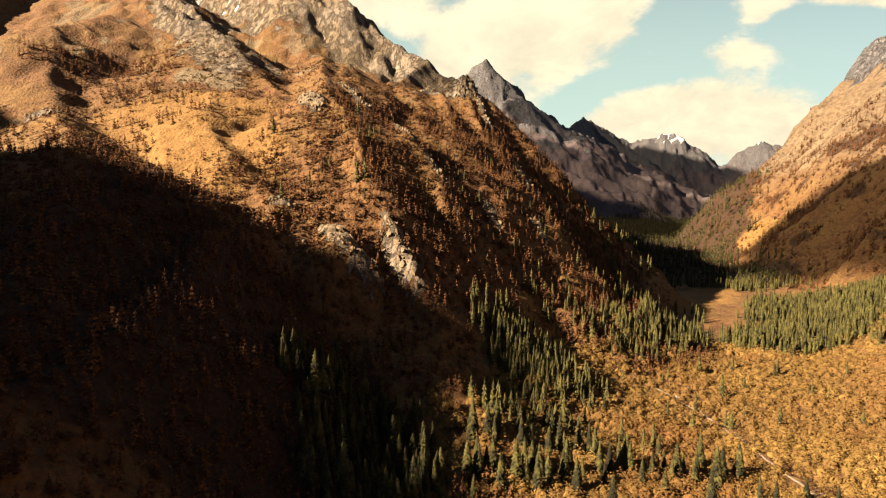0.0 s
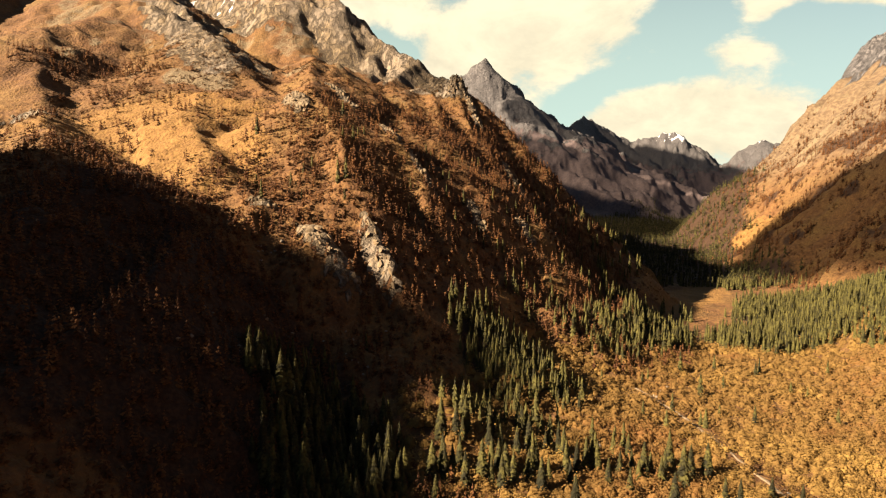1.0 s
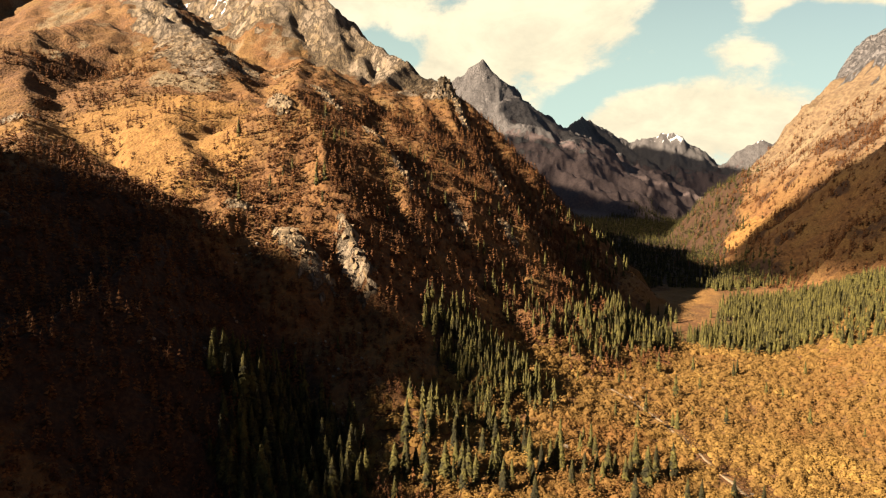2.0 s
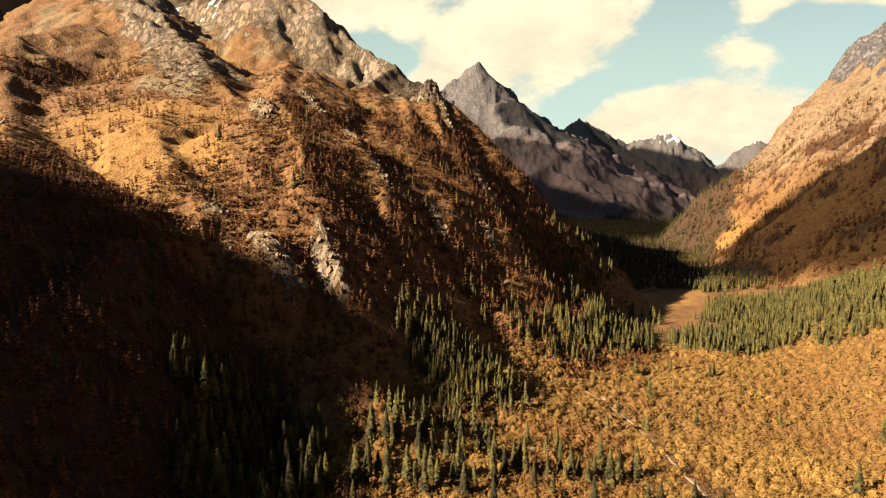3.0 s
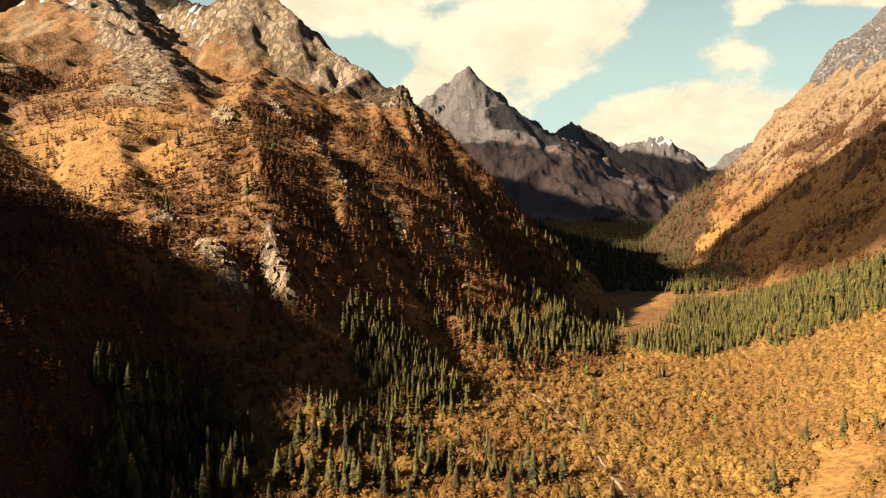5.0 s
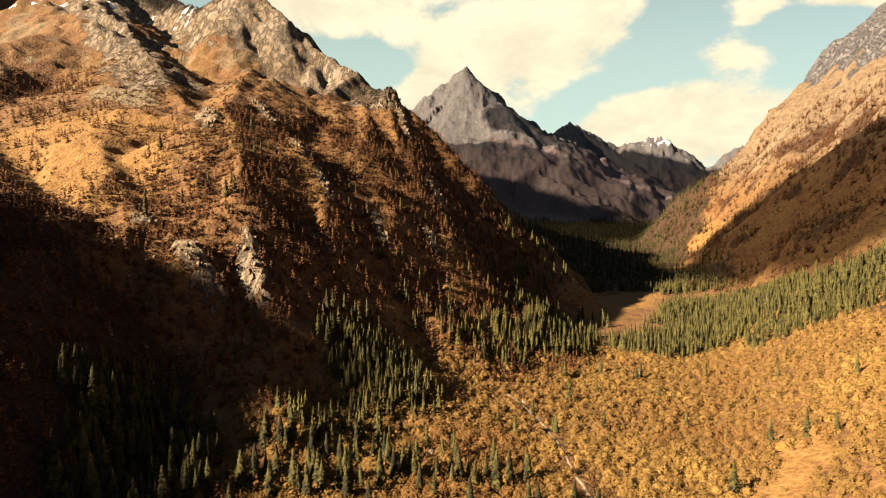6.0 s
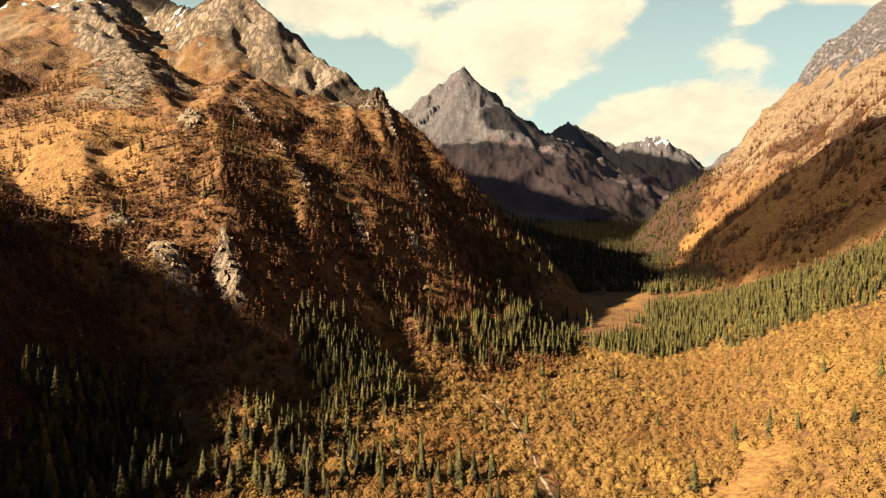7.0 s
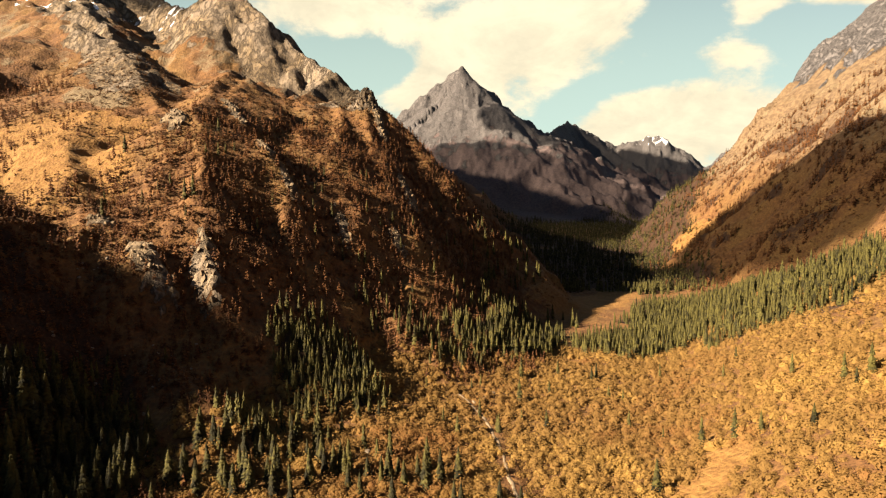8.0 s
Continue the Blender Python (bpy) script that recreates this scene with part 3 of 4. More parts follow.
def tuft_points(rng, width, height, tufts, size, hollow=0.35, stems=0):
    """A bush as a loose dome of small folded tufts."""
    u = rng.rand(tufts)
    a = rng.rand(tufts) * 2 * math.pi
    lump = 1 + 0.28 * np.sin(a * 3 + rng.rand() * 6) + 0.18 * np.sin(a * 5 + rng.rand() * 6)
    el = np.arcsin(u ** 0.8)
    r = (hollow + (1 - hollow) * rng.rand(tufts) ** 0.45) * lump
    c = np.stack([np.cos(a) * np.cos(el) * r * width / 2, np.sin(a) * np.cos(el) * r * width / 2, np.sin(el) * r * height * (0.85 + 0.3 * rng.rand(tufts))], -1)
    n = 0.45 * rng.normal(size=(tufts, 3)) + 1.7 * c / np.array([width, width, height]) * 2 + [0, 0, 0.3]
    n /= np.linalg.norm(n, axis=1)[:, None]
    e1 = np.cross(n, rng.normal(size=(tufts, 3)))
    e1 /= np.linalg.norm(e1, axis=1)[:, None]
    e2 = np.cross(n, e1)
    s = size * rng.uniform(0.6, 1.3, tufts)[:, None]
    p = np.stack([c - e1 * s, c - e2 * s * 0.8 - n * s * 0.35, c + e1 * s * 1.1, c + e2 * s * 0.8 - n * s * 0.3], 1)
    faces = np.arange(tufts * 4).reshape(tufts, 4)
    tri = np.concatenate([faces[:, [0, 1, 2]], faces[:, [0, 2, 3]]])
    return p.reshape(-1, 3), tri


def bush_points(rng, width, height, tufts, size):
    """A rounded bush: an uneven dome of leaves with loose tufts over it."""
    p, f = tuft_points(rng, width, height, tufts, size, 0.75)
    ring, rows = 9, 4
    lump = 1 + 0.2 * np.sin(np.arange(ring) * 2 * math.pi * 2 / ring + rng.rand() * 6) + rng.uniform(-0.12, 0.12, ring)
    dome, faces = [], []
    for i in range(rows):
        el = i / rows * math.pi / 2
        for k in range(ring):
            a, r = 2 * math.pi * (k + 0.5 * (i % 2)) / ring, 0.36 * width * math.cos(el) * lump[k] * rng.uniform(0.85, 1.12)
            dome.append((r * math.cos(a), r * math.sin(a), 0.7 * height * math.sin(el) * rng.uniform(0.88, 1.1)))
    dome.append((0.0, 0.0, 0.7 * height))
    for i in range(rows - 1):
        for k in range(ring):
            j = (k + 1) % ring
            faces += [(i * ring + k, i * ring + j, (i + 1) * ring + k), (i * ring + j, (i + 1) * ring + j, (i + 1) * ring + k)]
    faces += [((rows - 1) * ring + k, (rows - 1) * ring + (k + 1) % ring, rows * ring) for k in range(ring)]
    return np.concatenate([p, np.array(dome)]), np.concatenate([f, np.array(faces) + len(p)])


def ground_z(x, y):
    return relief(np.asarray(x, float), np.asarray(y, float))


def scatter(rng, count, box, density):
    """Places in a box of the plan, kept by a density from 0 to 1."""
    x0, x1, y0, y1 = box
    x, y = rng.uniform(x0, x1, count), rng.uniform(y0, y1, count)
    keep = rng.rand(count) < density(x, y)
    return x[keep], y[keep]


def apart(x, y, gap):
    """Leaves out places that lie closer than gap to an earlier one."""
    taken, keep = {}, []
    for i, (a, b) in enumerate(zip(x, y)):
        cell = (int(a // gap), int(b // gap))
        if cell not in taken:
            taken[cell] = True
            keep.append(i)
    return x[keep], y[keep]


def crowd(name, makers, x, y, z, sizes, rng, mat, label, category):
    """Many small plants in one mesh."""
    pts_all, face_all, base = [], [], 0
    pick = rng.randint(0, len(makers), len(x))
    turn = rng.rand(len(x)) * 2 * math.pi
    for k, (p, f) in enumerate(makers):
        sel = np.where(pick == k)[0]
        if not len(sel):
            continue
        c, s = np.cos(turn[sel])[:, None], np.sin(turn[sel])[:, None]
        m = sizes[sel][:, None]
        px, py, pz = p[None, :, 0] * m, p[None, :, 1] * m, p[None, :, 2] * m
        q = np.stack([px * c - py * s + x[sel][:, None], px * s + py * c + y[sel][:, None], pz + z[sel][:, None]], -1)
        pts_all.append(q.reshape(-1, 3))
        face_all.append((f[None] + (np.arange(len(sel)) * len(p))[:, None, None] + base).reshape(-1, f.shape[1]))
        base += len(sel) * len(p)
    me = poly_mesh(name, np.concatenate(pts_all), np.concatenate(face_all))
    me.materials.append(mat)
    return tagged(new(name, me), label, category, kind="stuff")


rng = np.random.RandomState(7)


def tree_kind(name, label, category, crown_mat, make, count, height, radius):
    """Some unlike trees of one kind, kept as patterns for copies."""
    out = []
    for i in range(count):
        base = tagged(new(name), label, category)
        p, f = make()
        part("trunk", trunk_mesh(rng, height * 0.97, radius), BARK, base, "grey-brown scaly trunk")
        part("crown", poly_mesh("crown", p, f), crown_mat, base)
        out.append(base)
    return out


def spruce_density(x, y):
    d = 0.85 * patch(x, y, 35, 234, 20, 26, 25, 0.2)
    # Spruces added on the lower left slope to blacken its shade.
    d = np.maximum(d, 0.75 * patch(x, y, -25, 160, 17, 32, 22, 0.35))
    d = np.maximum(d, 0.11 * patch(x, y, 27, 188, 40, 9, 40, 0.3))
    for oval in ((214, 342, 46, 30, 15, 0.15), (268, 405, 46, 66, -15, 0.2), (262, 290, 34, 40, 0, 0.2), (310, 300, 46, 48, 0, 0.3), (116, 314, 30, 16, 20, 0.25)):
        d = np.maximum(d, 0.95 * patch(x, y, *oval))
    d = np.maximum(d, 0.1 * patch(x, y, 82, 298, 40, 24, 20))
    d = np.maximum(d, 0.055 * patch(x, y, 34, 170, 42, 24, 8, 0.4))
    d = np.maximum(d, 0.85 * patch(x, y, 216, 572, 40, 14, 62))
    d = np.maximum(d, 0.9 * patch(x, y, 375, 820, 34, 75, -20))
    d = np.maximum(d, 0.75 * patch(x, y, 300, 640, 75, 95, -20))
    d = np.maximum(d, 0.8 * patch(x, y, 470, 1080, 90, 230, -22))
    d = np.maximum(d, 0.012 * patch(x, y, 30, 345, 48, 60, 30, 0.5))
    d = np.maximum(d, 0.012 * patch(x, y, -45, 320, 45, 50, 20, 0.4))
    d = np.maximum(d, 0.03 * patch(x, y, 205, 140, 30, 22, 60, 0.5))
    d = np.maximum(d, 0.009 * patch(x, y, 110, 210, 90, 70, 0, 0.6))
    d = np.maximum(d, 0.8 * patch(x, y, 262, 745, 95, 160, -18))
    d = np.maximum(d, 0.012 * patch(x, y, 40, 190, 36, 26, 0))
    d = np.maximum(d, 0.5 * patch(x, y, 138, 352, 22, 26, -20, 0.4))
    d = np.maximum(d, 0.06 * patch(x, y, 130, 410, 40, 80, -25, 0.4))
    meadow = patch(x, y, 206, 480, 92, 24, 52, 0.2)
    d = np.maximum(d, 0.8 * patch(x, y, 620, 1500, 140, 330, -24))
    d = np.maximum(d, 0.8 * patch(x, y, 360, 1180, 150, 260, -20))
    fan = patch(x, y, 53, 264, 7, 32, 36, 0.2)
    return d * (1 - meadow) * (1 - fan)


def larch_density(x, y):
    d = 0.85 * patch(x, y, -95, 175, 62, 85, 25, 0.5)
    d = np.maximum(d, 0.9 * patch(x, y, -40, 150, 42, 75, 20, 0.5))
    d = np.maximum(d, 0.46 * patch(x, y, -38, 290, 62, 66, 20, 0.4))
    d = np.maximum(d, 0.6 * patch(x, y, -22, 214, 34, 38, 20, 0.4))
    d = np.maximum(d, 0.34 * patch(x, y, 15, 385, 72, 85, 20, 0.4))
    d = np.maximum(d, 0.5 * patch(x, y, 85, 305, 50, 36, 20))
    d = np.maximum(d, 0.6 * patch(x, y, 130, 420, 40, 110, -25, 0.4))
    d = np.maximum(d, 0.55 * patch(x, y, 75, 440, 45, 80, 0))
    d = np.maximum(d, 0.16 * patch(x, y, -170, 300, 90, 90, 0, 0.5) * smooth(0.0, 0.5, fbm(x, y, 50, 2, 91)))
    d = np.maximum(d, 0.5 * patch(x, y, -250, 420, 60, 60, 0, 0.5) * smooth(-0.1, 0.4, fbm(x, y, 50, 2, 93)))
    d = np.maximum(d, 0.75 * patch(x, y, 500, 720, 150, 330, -10, 0.4) * smooth(-0.4, 0.4, fbm(x, y, 60, 2, 95)))
    return d * (1 - 0.8 * spruce_density(x, y)) * (1 - 0.9 * outcrop_field(x, y)[0]) * (1 - 0.9 * patch(x, y, 53, 264, 7, 32, 36, 0.2))


def shrub_density(x, y):
    d = smooth(13, 7, relief(x, y, False)[1]) * smooth(-16, 12, x - 0.12 * (y - 150)) * smooth(350, 310, y) * smooth(-40, 60, y)
    clearing = np.maximum(patch(x, y, 158, 153, 20, 8, 30), 0.8 * patch(x, y, 240, 195, 70, 10, 70))
    track = np.exp(-((x - track_x(y)) / 3.3) ** 2) * smooth(262, 240, y)
    thick = 0.7 + 0.3 * smooth(-0.35, 0.25, fbm(x, y, 26, 3, 97))
    return d * thick * (1 - 0.95 * clearing) * (1 - track) * (1 - 0.85 * patch(x, y, 206, 480, 92, 24, 52, 0.2))


spruces = tree_kind("spruce_tree", "narrow dark green spruce tree among autumn shrubs", "tree", SPRUCE,
                    lambda: conifer_points(rng, 14.0, rng.uniform(2.5, 3.3), 20, 9, 0.6, 0.04, 0.08, 1.1, 0.72), 6, 14.0, 0.2)
larches = tree_kind("larch_tree", "thin rust-brown autumn larch on the steep slope", "tree", LARCH,
                    lambda: conifer_points(rng, 9.0, rng.uniform(2.0, 2.9), 12, 7, 0.1, 0.12, 0.2, 0.8), 5, 9.0, 0.13)
shrubs = []
for i in range(6):
    base = tagged(new("shrub"), "rounded golden-brown autumn shrub on the valley floor", "shrub")
    p, f = bush_points(rng, rng.uniform(2.7, 4.0), rng.uniform(1.5, 2.4), 170, 0.2)
    part("foliage", poly_mesh("foliage", p, f), SHRUB, base)
    p, f = conifer_points(rng, 1.3, 0.9, 3, 4, -0.9, 0.1, 0.1, 0.35)
    part("stems", poly_mesh("stems", p, f), BARK, base, "bare grey-brown stems")
    shrubs.append(base)


def plant(patterns, x, y, sizes, near, group):
    """The near spots as things, the patterns themselves on the first of them. Returns the rest's places."""
    z, above = ground_z(x, y)
    order = np.argsort(near(x, y))
    for i, k in enumerate(order[:280]):
        m = pose(x[k], y[k], z[k] - 0.1, 0, 0, rng.uniform(0, 360))
        if i < len(patterns):
            ob = patterns[i]
            ob.matrix_basis = m
        else:
            ob = copy_thing(patterns[i % len(patterns)], m)
        ob.scale = (sizes[k] * rng.uniform(0.9, 1.1), sizes[k] * rng.uniform(0.9, 1.1), sizes[k])
        tagged(ob, group=group)
    rest = order[280:]
    return x[rest], y[rest], z[rest] - 0.2, sizes[rest]


def near_start(x, y):
    """Distance from the stretch of valley under the flight."""
    return np.hypot(np.maximum(np.abs(x - 45) - 45, 0), y)


# dark needle litter under the woods; its colour also stands for their shade
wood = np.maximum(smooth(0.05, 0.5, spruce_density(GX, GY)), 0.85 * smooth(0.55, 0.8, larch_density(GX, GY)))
ground.data.attributes.new("litter_shade", "FLOAT", "POINT").data.foreach_set("value", (0.9 * wood * smooth(1250, 1000, GY)).astype(np.float32).ravel())

# spruces
x1, y1 = scatter(rng, 14000, (-90, 110, 80, 300), spruce_density)
x2, y2 = scatter(rng, 36000, (-110, 380, 140, 560), spruce_density)
x3, y3 = scatter(rng, 26000, (150, 820, 545, 1900), spruce_density)
sx, sy = apart(np.concatenate([x1, x2]), np.concatenate([y1, y2]), 2.7)
sizes = rng.uniform(0.36, 0.66, len(sx)) * (1 + 0.3 * smooth(205, 175, sy)) * (1 + 0.25 * smooth(260, 300, sy) * smooth(80, 110, sx)) * (1 + 0.25 * (rng.rand(len(sx)) < 0.12))
fx, fy, fz, fs = plant(spruces, sx, sy, sizes, near_start, "spruces of the valley")
x3, y3 = apart(x3, y3, 6.2)
z3, _ = ground_z(x3, y3)
mid_spruce = [conifer_points(rng, 14.0, rng.uniform(2.4, 3.2), 8, 7, 0.65, 0.05, 0.04, 1.15, 0.75) for _ in range(5)]
far_spruce = [conifer_points(rng, 14.0, rng.uniform(2.4, 3.4), 4, 5, 0.45, 0.05, 0.0, 1.4) for _ in range(4)]
crowd("spruce_forest", mid_spruce, fx, fy, fz, fs, rng, SPRUCE, "dense dark green spruce forest across the valley floor", "forest")
crowd("far_spruce_forest", far_spruce, x3, y3, z3 - 0.3, rng.uniform(0.6, 1.05, len(x3)), rng, SPRUCE, "distant spruce forest at the foot of the slopes", "forest")

# larches
lx, ly = scatter(rng, 44000, (-310, 140, 60, 530), larch_density)
lx, ly = apart(lx, ly, 2.4)
fx, fy, fz, fs = plant(larches, lx, ly, rng.uniform(0.32, 0.72, len(lx)) * (1 + 0.15 * smooth(130, 300, ly)), near_start, "larches of the slope")
thin_larch = [conifer_points(rng, 9.0, rng.uniform(2.1, 3.1), 5, 5, 0.1, 0.1, 0.08, 1.2) for _ in range(5)]
x3, y3 = scatter(rng, 16000, (300, 760, 330, 1130), larch_density)
z3, _ = ground_z(x3, y3)
crowd("larch_wood", thin_larch, np.concatenate([fx, x3]), np.concatenate([fy, y3]), np.concatenate([fz, z3]) - 0.3,
      np.concatenate([fs, rng.uniform(0.55, 1.15, len(x3))]), rng, LARCH, "rust-brown autumn larch wood on the steep slopes", "forest")

# shrubs of the valley floor
hx, hy = scatter(rng, 32000, (-16, 330, 95, 350), shrub_density)
hx, hy = apart(hx + 0.12 * hy, hy, 2.1)
hx = hx - 0.12 * hy
fx, fy, fz, fs = plant(shrubs, hx, hy, 0.6 + 1.15 * rng.rand(len(hx)) ** 1.6, near_start, "shrubs of the valley floor")
bushes = [bush_points(rng, rng.uniform(2.6, 3.9), rng.uniform(1.4, 2.2), 95, 0.21) for _ in range(10)]
far_bushes = [bush_points(rng, rng.uniform(2.6, 3.9), rng.uniform(1.4, 2.2), 44, 0.3) for _ in range(8)]
close = fy < 205
crowd("shrub_thicket", bushes, fx[close], fy[close], fz[close], fs[close], rng, SHRUB, "golden-brown autumn shrubs covering the valley floor", "shrubs")
crowd("far_shrub_thicket", far_bushes, fx[~close], fy[~close], fz[~close], fs[~close], rng, SHRUB, "dense golden and rust shrubs before the spruce forest", "shrubs")

# darker bushes along the brook
wy = rng.uniform(110, 246, 420)
wx = brook_x(wy) + rng.normal(size=420) * 1.1
wz, _ = ground_z(wx, wy)
crowd("brook_thicket", [tuft_points(rng, rng.uniform(1.8, 2.6), rng.uniform(1.2, 1.8), 60, 0.26, 0.7) for _ in range(5)], wx, wy, wz - 0.2,
      rng.uniform(0.6, 1.1, 420), rng, SCRUB, "dark brown bushes crowding along the narrow brook", "shrubs")

# low scrub on the slopes
def scrub_density(x, y):
    z, above = relief(x, y, False)
    bare = np.maximum(0.8 * patch(x, y, -165, 350, 70, 75, 20), outcrop_field(x, y)[0])
    return smooth(4, 14, above) * smooth(290, 170, z) * (1 - bare) * (0.3 + 0.7 * smooth(-0.3, 0.4, fbm(x, y, 45, 3, 99)))


cx, cy = scatter(rng, 30000, (-260, 190, 60, 540), scrub_density)
x3, y3 = scatter(rng, 17000, (280, 720, 250, 1130), scrub_density)
cx, cy = np.concatenate([cx, x3]), np.concatenate([cy, y3])
cz, _ = ground_z(cx, cy)
tufts = [tuft_points(rng, rng.uniform(2.4, 4.2), rng.uniform(1.1, 2.0), 15, 0.6, 0.5) for _ in range(8)]
crowd("slope_scrub", tufts, cx, cy, cz - 0.2, rng.uniform(0.4, 0.95, len(cx)) * (1 + 0.15 * smooth(500, 900, cy)), rng, SCRUB, "rust-red and brown scrub on the mountain slopes", "shrubs")


# ---------------------------------------------------------------- track and boulders
def track_mesh():
    ys = np.arange(95, 249, 1.5)
    xs = track_x(ys) + 0.35 * np.sin(ys * 0.21) + 0.2 * np.sin(ys * 0.57)
    w = 0.5 + 0.12 * np.sin(ys * 0.9) + 0.12 * np.sin(ys * 0.23)
    offs = np.stack([-w - 0.3, -w, 0 * w, w, w + 0.3], -1)
    px, py = xs[:, None] + offs, np.repeat(ys[:, None], 5, 1)
    pz = relief(px, py)[0] + np.array([-0.25, 0.10, 0.13, 0.10, -0.25])
    return sheet("track", px, py, pz)


track = tagged(new("track", track_mesh()), "pale dusty footpath between the shrubs", "path", kind="structure")
track.data.materials.append(TRACK)


def boulder_mesh(rng, k):
    bm = bmesh.new()
    bmesh.ops.create_icosphere(bm, subdivisions=2, radius=1)
    for v in bm.verts:
        n = noise.noise(v.co * 1.3 + Vector((k * 7.1, 0, 0))) * 0.45 + noise.noise(v.co * 3.1 + Vector((0, k * 3.3, 0))) * 0.15
        v.co = Vector((v.co.x * 1.2, v.co.y * 0.9, v.co.z * 0.75)) * (1 + n)
    me = bpy.data.meshes.new("boulder")
    bm.to_mesh(me)
    bm.free()
    me.materials.append(STONE)
    return me


stones = [boulder_mesh(rng, k) for k in range(6)]
# runs of boulders: from x, y to x, y, spread, count, size
for ax, ay, bx, by, spread, count, size in ((-15, 180, 2, 150, 1.8, 34, 0.55), (-62, 150, -35, 215, 16, 26, 0.6), (-66, 228, -58, 240, 3, 7, 0.9), (-30, 165, -5, 225, 9, 16, 0.5), (106, 150, 112, 175, 2, 9, 0.5), (96, 236, 104, 250, 5, 8, 0.6), (40, 160, 66, 185, 9, 8, 0.7)):
    t = (np.arange(count) + rng.rand(count)) / count
    x, y = ax + t * (bx - ax) + rng.normal(size=count) * spread * 0.5, ay + t * (by - ay) + rng.normal(size=count) * spread * 0.5
    z, _ = relief(x, y)
    for i in range(count):
        ob = tagged(new("boulder", stones[rng.randint(6)]), "pale granite boulder beside the stream bed", "boulder", "boulders")
        s = size * rng.uniform(0.5, 1.5)
        ob.matrix_world = pose(x[i], y[i], z[i] + 0.15 * s, rng.uniform(-20, 20), rng.uniform(-20, 20), rng.uniform(0, 360)) @ Matrix.Diagonal((s, s, s, 1))


# ---------------------------------------------------------------- cliffs: angular slabs of bare rock
def slab_mesh(rng):
    """A broken block of granite with flat faces."""
    bm = bmesh.new()
    for i in range(16):
        d = Vector(rng.normal(size=3)).normalized()
        bm.verts.new(Vector((d.x, d.y * 0.8, d.z)) * rng.uniform(0.7, 1.15))
    out = bmesh.ops.convex_hull(bm, input=bm.verts)
    bmesh.ops.delete(bm, geom=[e for e in out["geom_interior"] if isinstance(e, bmesh.types.BMVert)], context="VERTS")
    me = bpy.data.meshes.new("slab")
    bm.to_mesh(me)
    bm.free()
    me.materials.append(CLIFF)
    return me


slabs = [slab_mesh(rng) for k in range(9)]
for cx, cy, long, wide, bearing, height in OUTCROPS:
    base = tagged(new("rock_outcrop"), "tan granite outcrop with broken faces on the slope", "rock", "outcrops of the slope")
    z0 = relief(np.array([float(cx)]), np.array([float(cy)]))[0][0]
    base.matrix_world = pose(cx, cy, z0)
    c, s = math.cos(radians(bearing)), math.sin(radians(bearing))
    count = 14 + long
    a, b = rng.uniform(-1, 1, count) * long * 0.85, rng.normal(size=count) * wide * 0.42
    x, y = cx + a * c - b * s, cy + a * s + b * c
    z = relief(x, y)[0]
    for i in range(count):
        size = rng.uniform(0.6, 1.7) * (0.5 + height / 14)
        ob = new("slab", slabs[rng.randint(9)])
        ob.parent = base
        ob.matrix_basis = pose(x[i] - cx, y[i] - cy, z[i] - z0 - 0.35 * size, rng.uniform(-25, 25), rng.uniform(-25, 25), bearing + rng.uniform(-30, 30)) @ Matrix.Diagonal((size * 1.35, size * 0.8, size * rng.uniform(0.9, 1.7), 1))


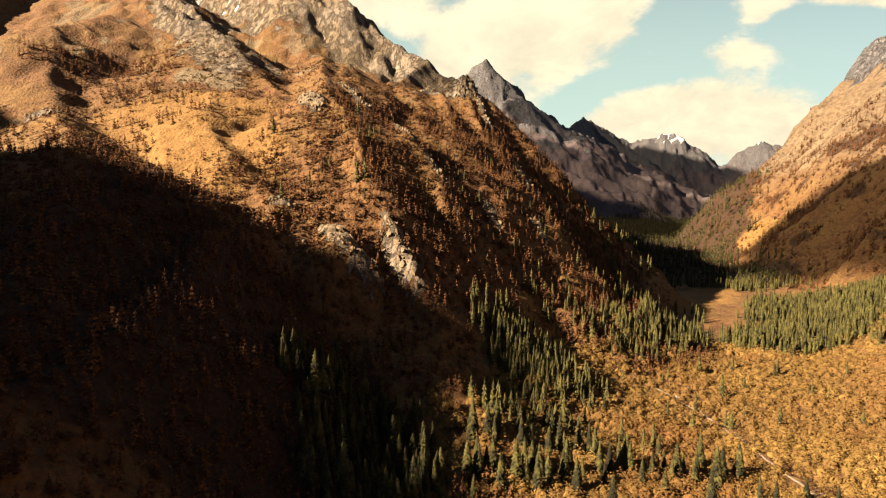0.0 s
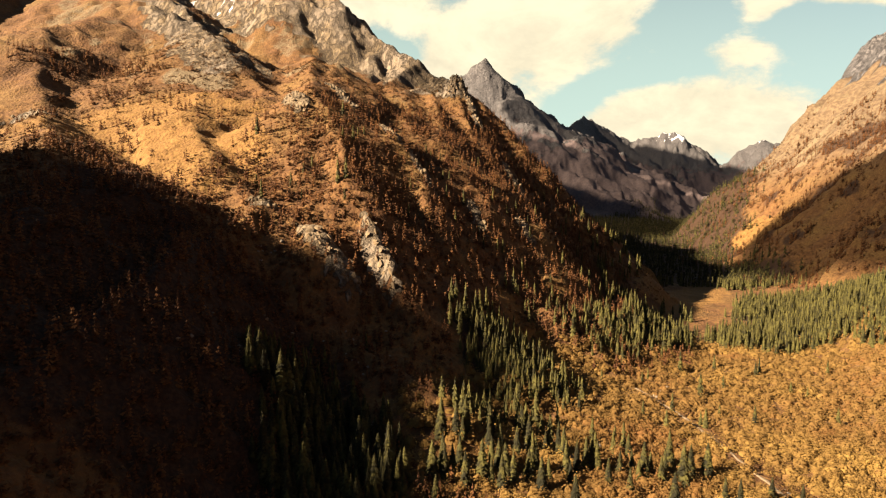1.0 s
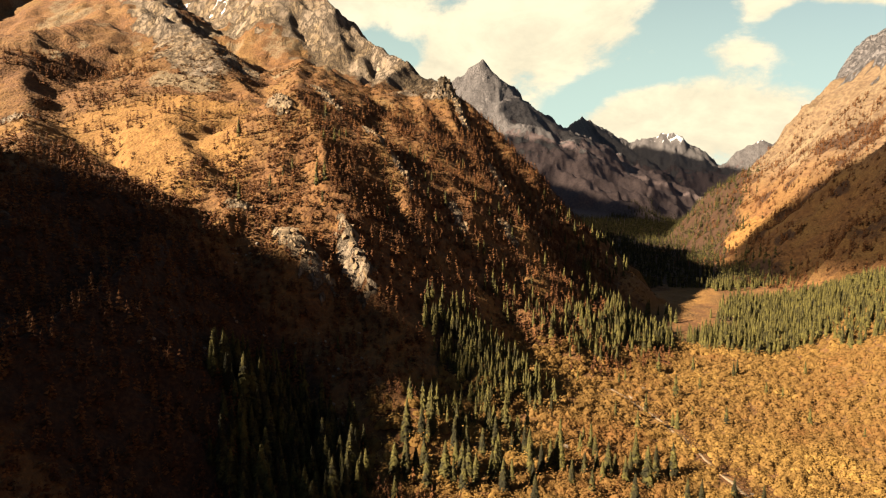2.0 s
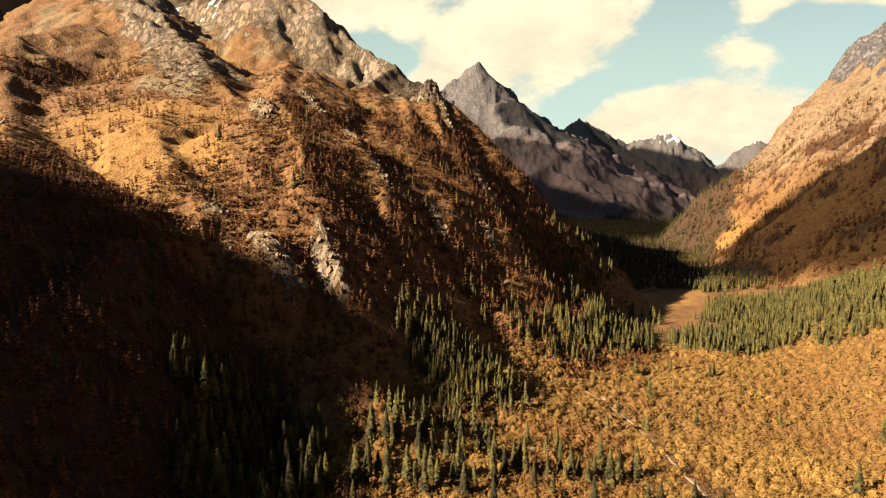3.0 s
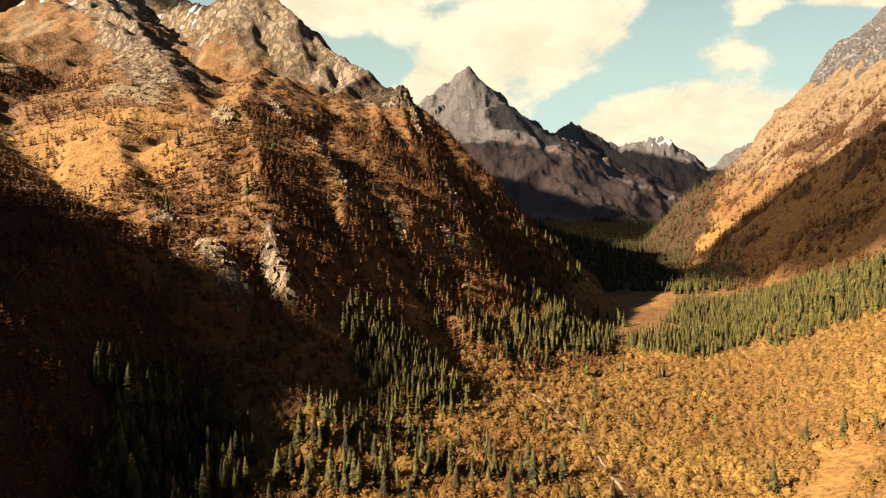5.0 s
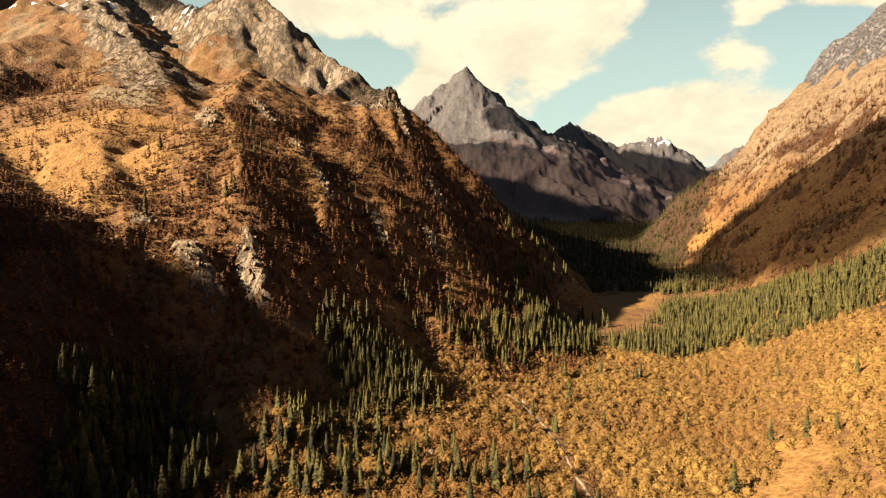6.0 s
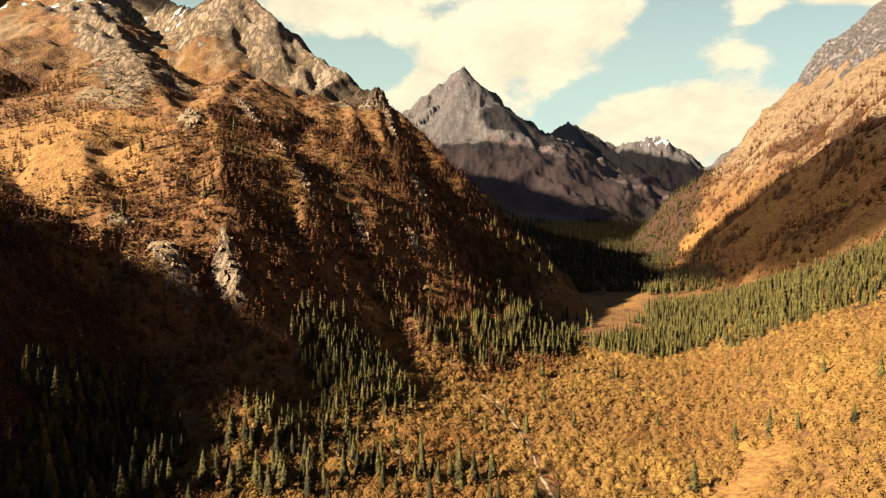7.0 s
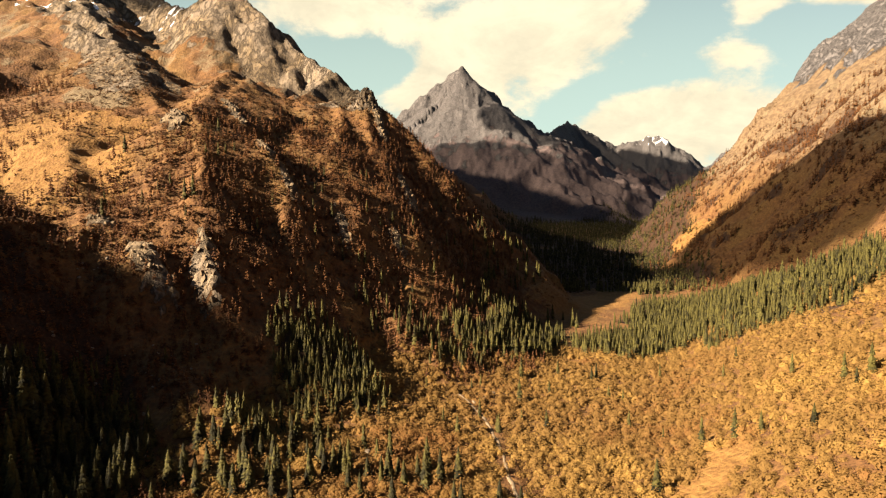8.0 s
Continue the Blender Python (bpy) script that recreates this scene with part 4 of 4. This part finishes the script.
# ---------------------------------------------------------------- unseen clouds added to shade the slopes
def cloud_mesh(seed, long, wide, deep):
    """A flat-bottomed, billowing cloud with a ragged outline."""
    bm = bmesh.new()
    bmesh.ops.create_icosphere(bm, subdivisions=6, radius=1)
    me = bpy.data.meshes.new("cloud")
    bm.to_mesh(me)
    bm.free()
    p = np.zeros(len(me.vertices) * 3)
    me.vertices.foreach_get("co", p)
    p = p.reshape(-1, 3)
    around = np.arctan2(p[:, 1], p[:, 0])
    rough = 1 + 0.22 * lattice_noise(2.2 * np.cos(around) + seed, 2.2 * np.sin(around), 700) + 0.1 * lattice_noise(6 * np.cos(around) + seed, 6 * np.sin(around), 701)
    rough = rough + 0.06 * lattice_noise(p[:, 0] * 7 + p[:, 2] * 5, p[:, 1] * 7 + seed, 702)
    billow = 1 + 0.4 * lattice_noise(p[:, 0] * 4 + seed, p[:, 1] * 4, 703)
    q = p * np.stack([rough * long, rough * wide, billow * deep], -1)
    q[:, 2] = np.where(q[:, 2] < 0, q[:, 2] * 0.25, q[:, 2])
    me.vertices.foreach_set("co", q.astype(np.float32).ravel())
    me.polygons.foreach_set("use_smooth", np.ones(len(me.polygons), dtype=bool))
    return me


def cloud_material(name, clear):
    """White vapour, thin enough to let some sunlight through."""
    m, g, shader = material(name)
    shader.inputs["Roughness"].default_value = 1.0
    shader.inputs["Specular IOR Level"].default_value = 0.0
    g.put(shader.inputs["Base Color"], g.mix(g.noise(g.node("ShaderNodeTexCoord").outputs["Object"], 0.01, 4), (0.8, 0.8, 0.8), (0.92, 0.92, 0.9)))
    blend = g.node("ShaderNodeMixShader")
    blend.inputs[0].default_value = clear
    g.put(blend.inputs[1], shader.outputs[0])
    g.put(blend.inputs[2], g.node("ShaderNodeBsdfTransparent").outputs[0])
    g.put(next(n for n in m.node_tree.nodes if n.type == "OUTPUT_MATERIAL").inputs[0], blend.outputs[0])
    return m


# The clear share sets how dark each added cloud's shadow falls.
VAPOUR = [cloud_material("cloud_white", clear) for clear in (0.37, 0.5, 0.3)]
# place, half length, half width, depth, bearing
# All stay out of view, set sunward of the ground they darken.
for k, (x, y, z, long, wide, deep, bearing) in enumerate((
        (-1393, -168, 1200, 265, 185, 60, 0), (-603, 1800, 1200, 420, 300, 90, 20), (-1263, 1240, 1200, 400, 350, 80, 0),
        (-1503, 644, 1200, 150, 430, 45, -20), (-1305, 3017, 2000, 560, 470, 110, 0), (-1635, 2417, 2000, 300, 280, 70, 0))):
    cloud = tagged(new("cumulus_cloud", cloud_mesh(k * 3.7, long, wide, deep)), "unseen white cloud added to shade the slopes and far valley", "cloud", kind="structure")
    cloud.data.materials.append(VAPOUR[(0, 1, 1, 2, 2, 2)[k]])
    cloud.matrix_world = pose(x, y, z, 0, 0, bearing)
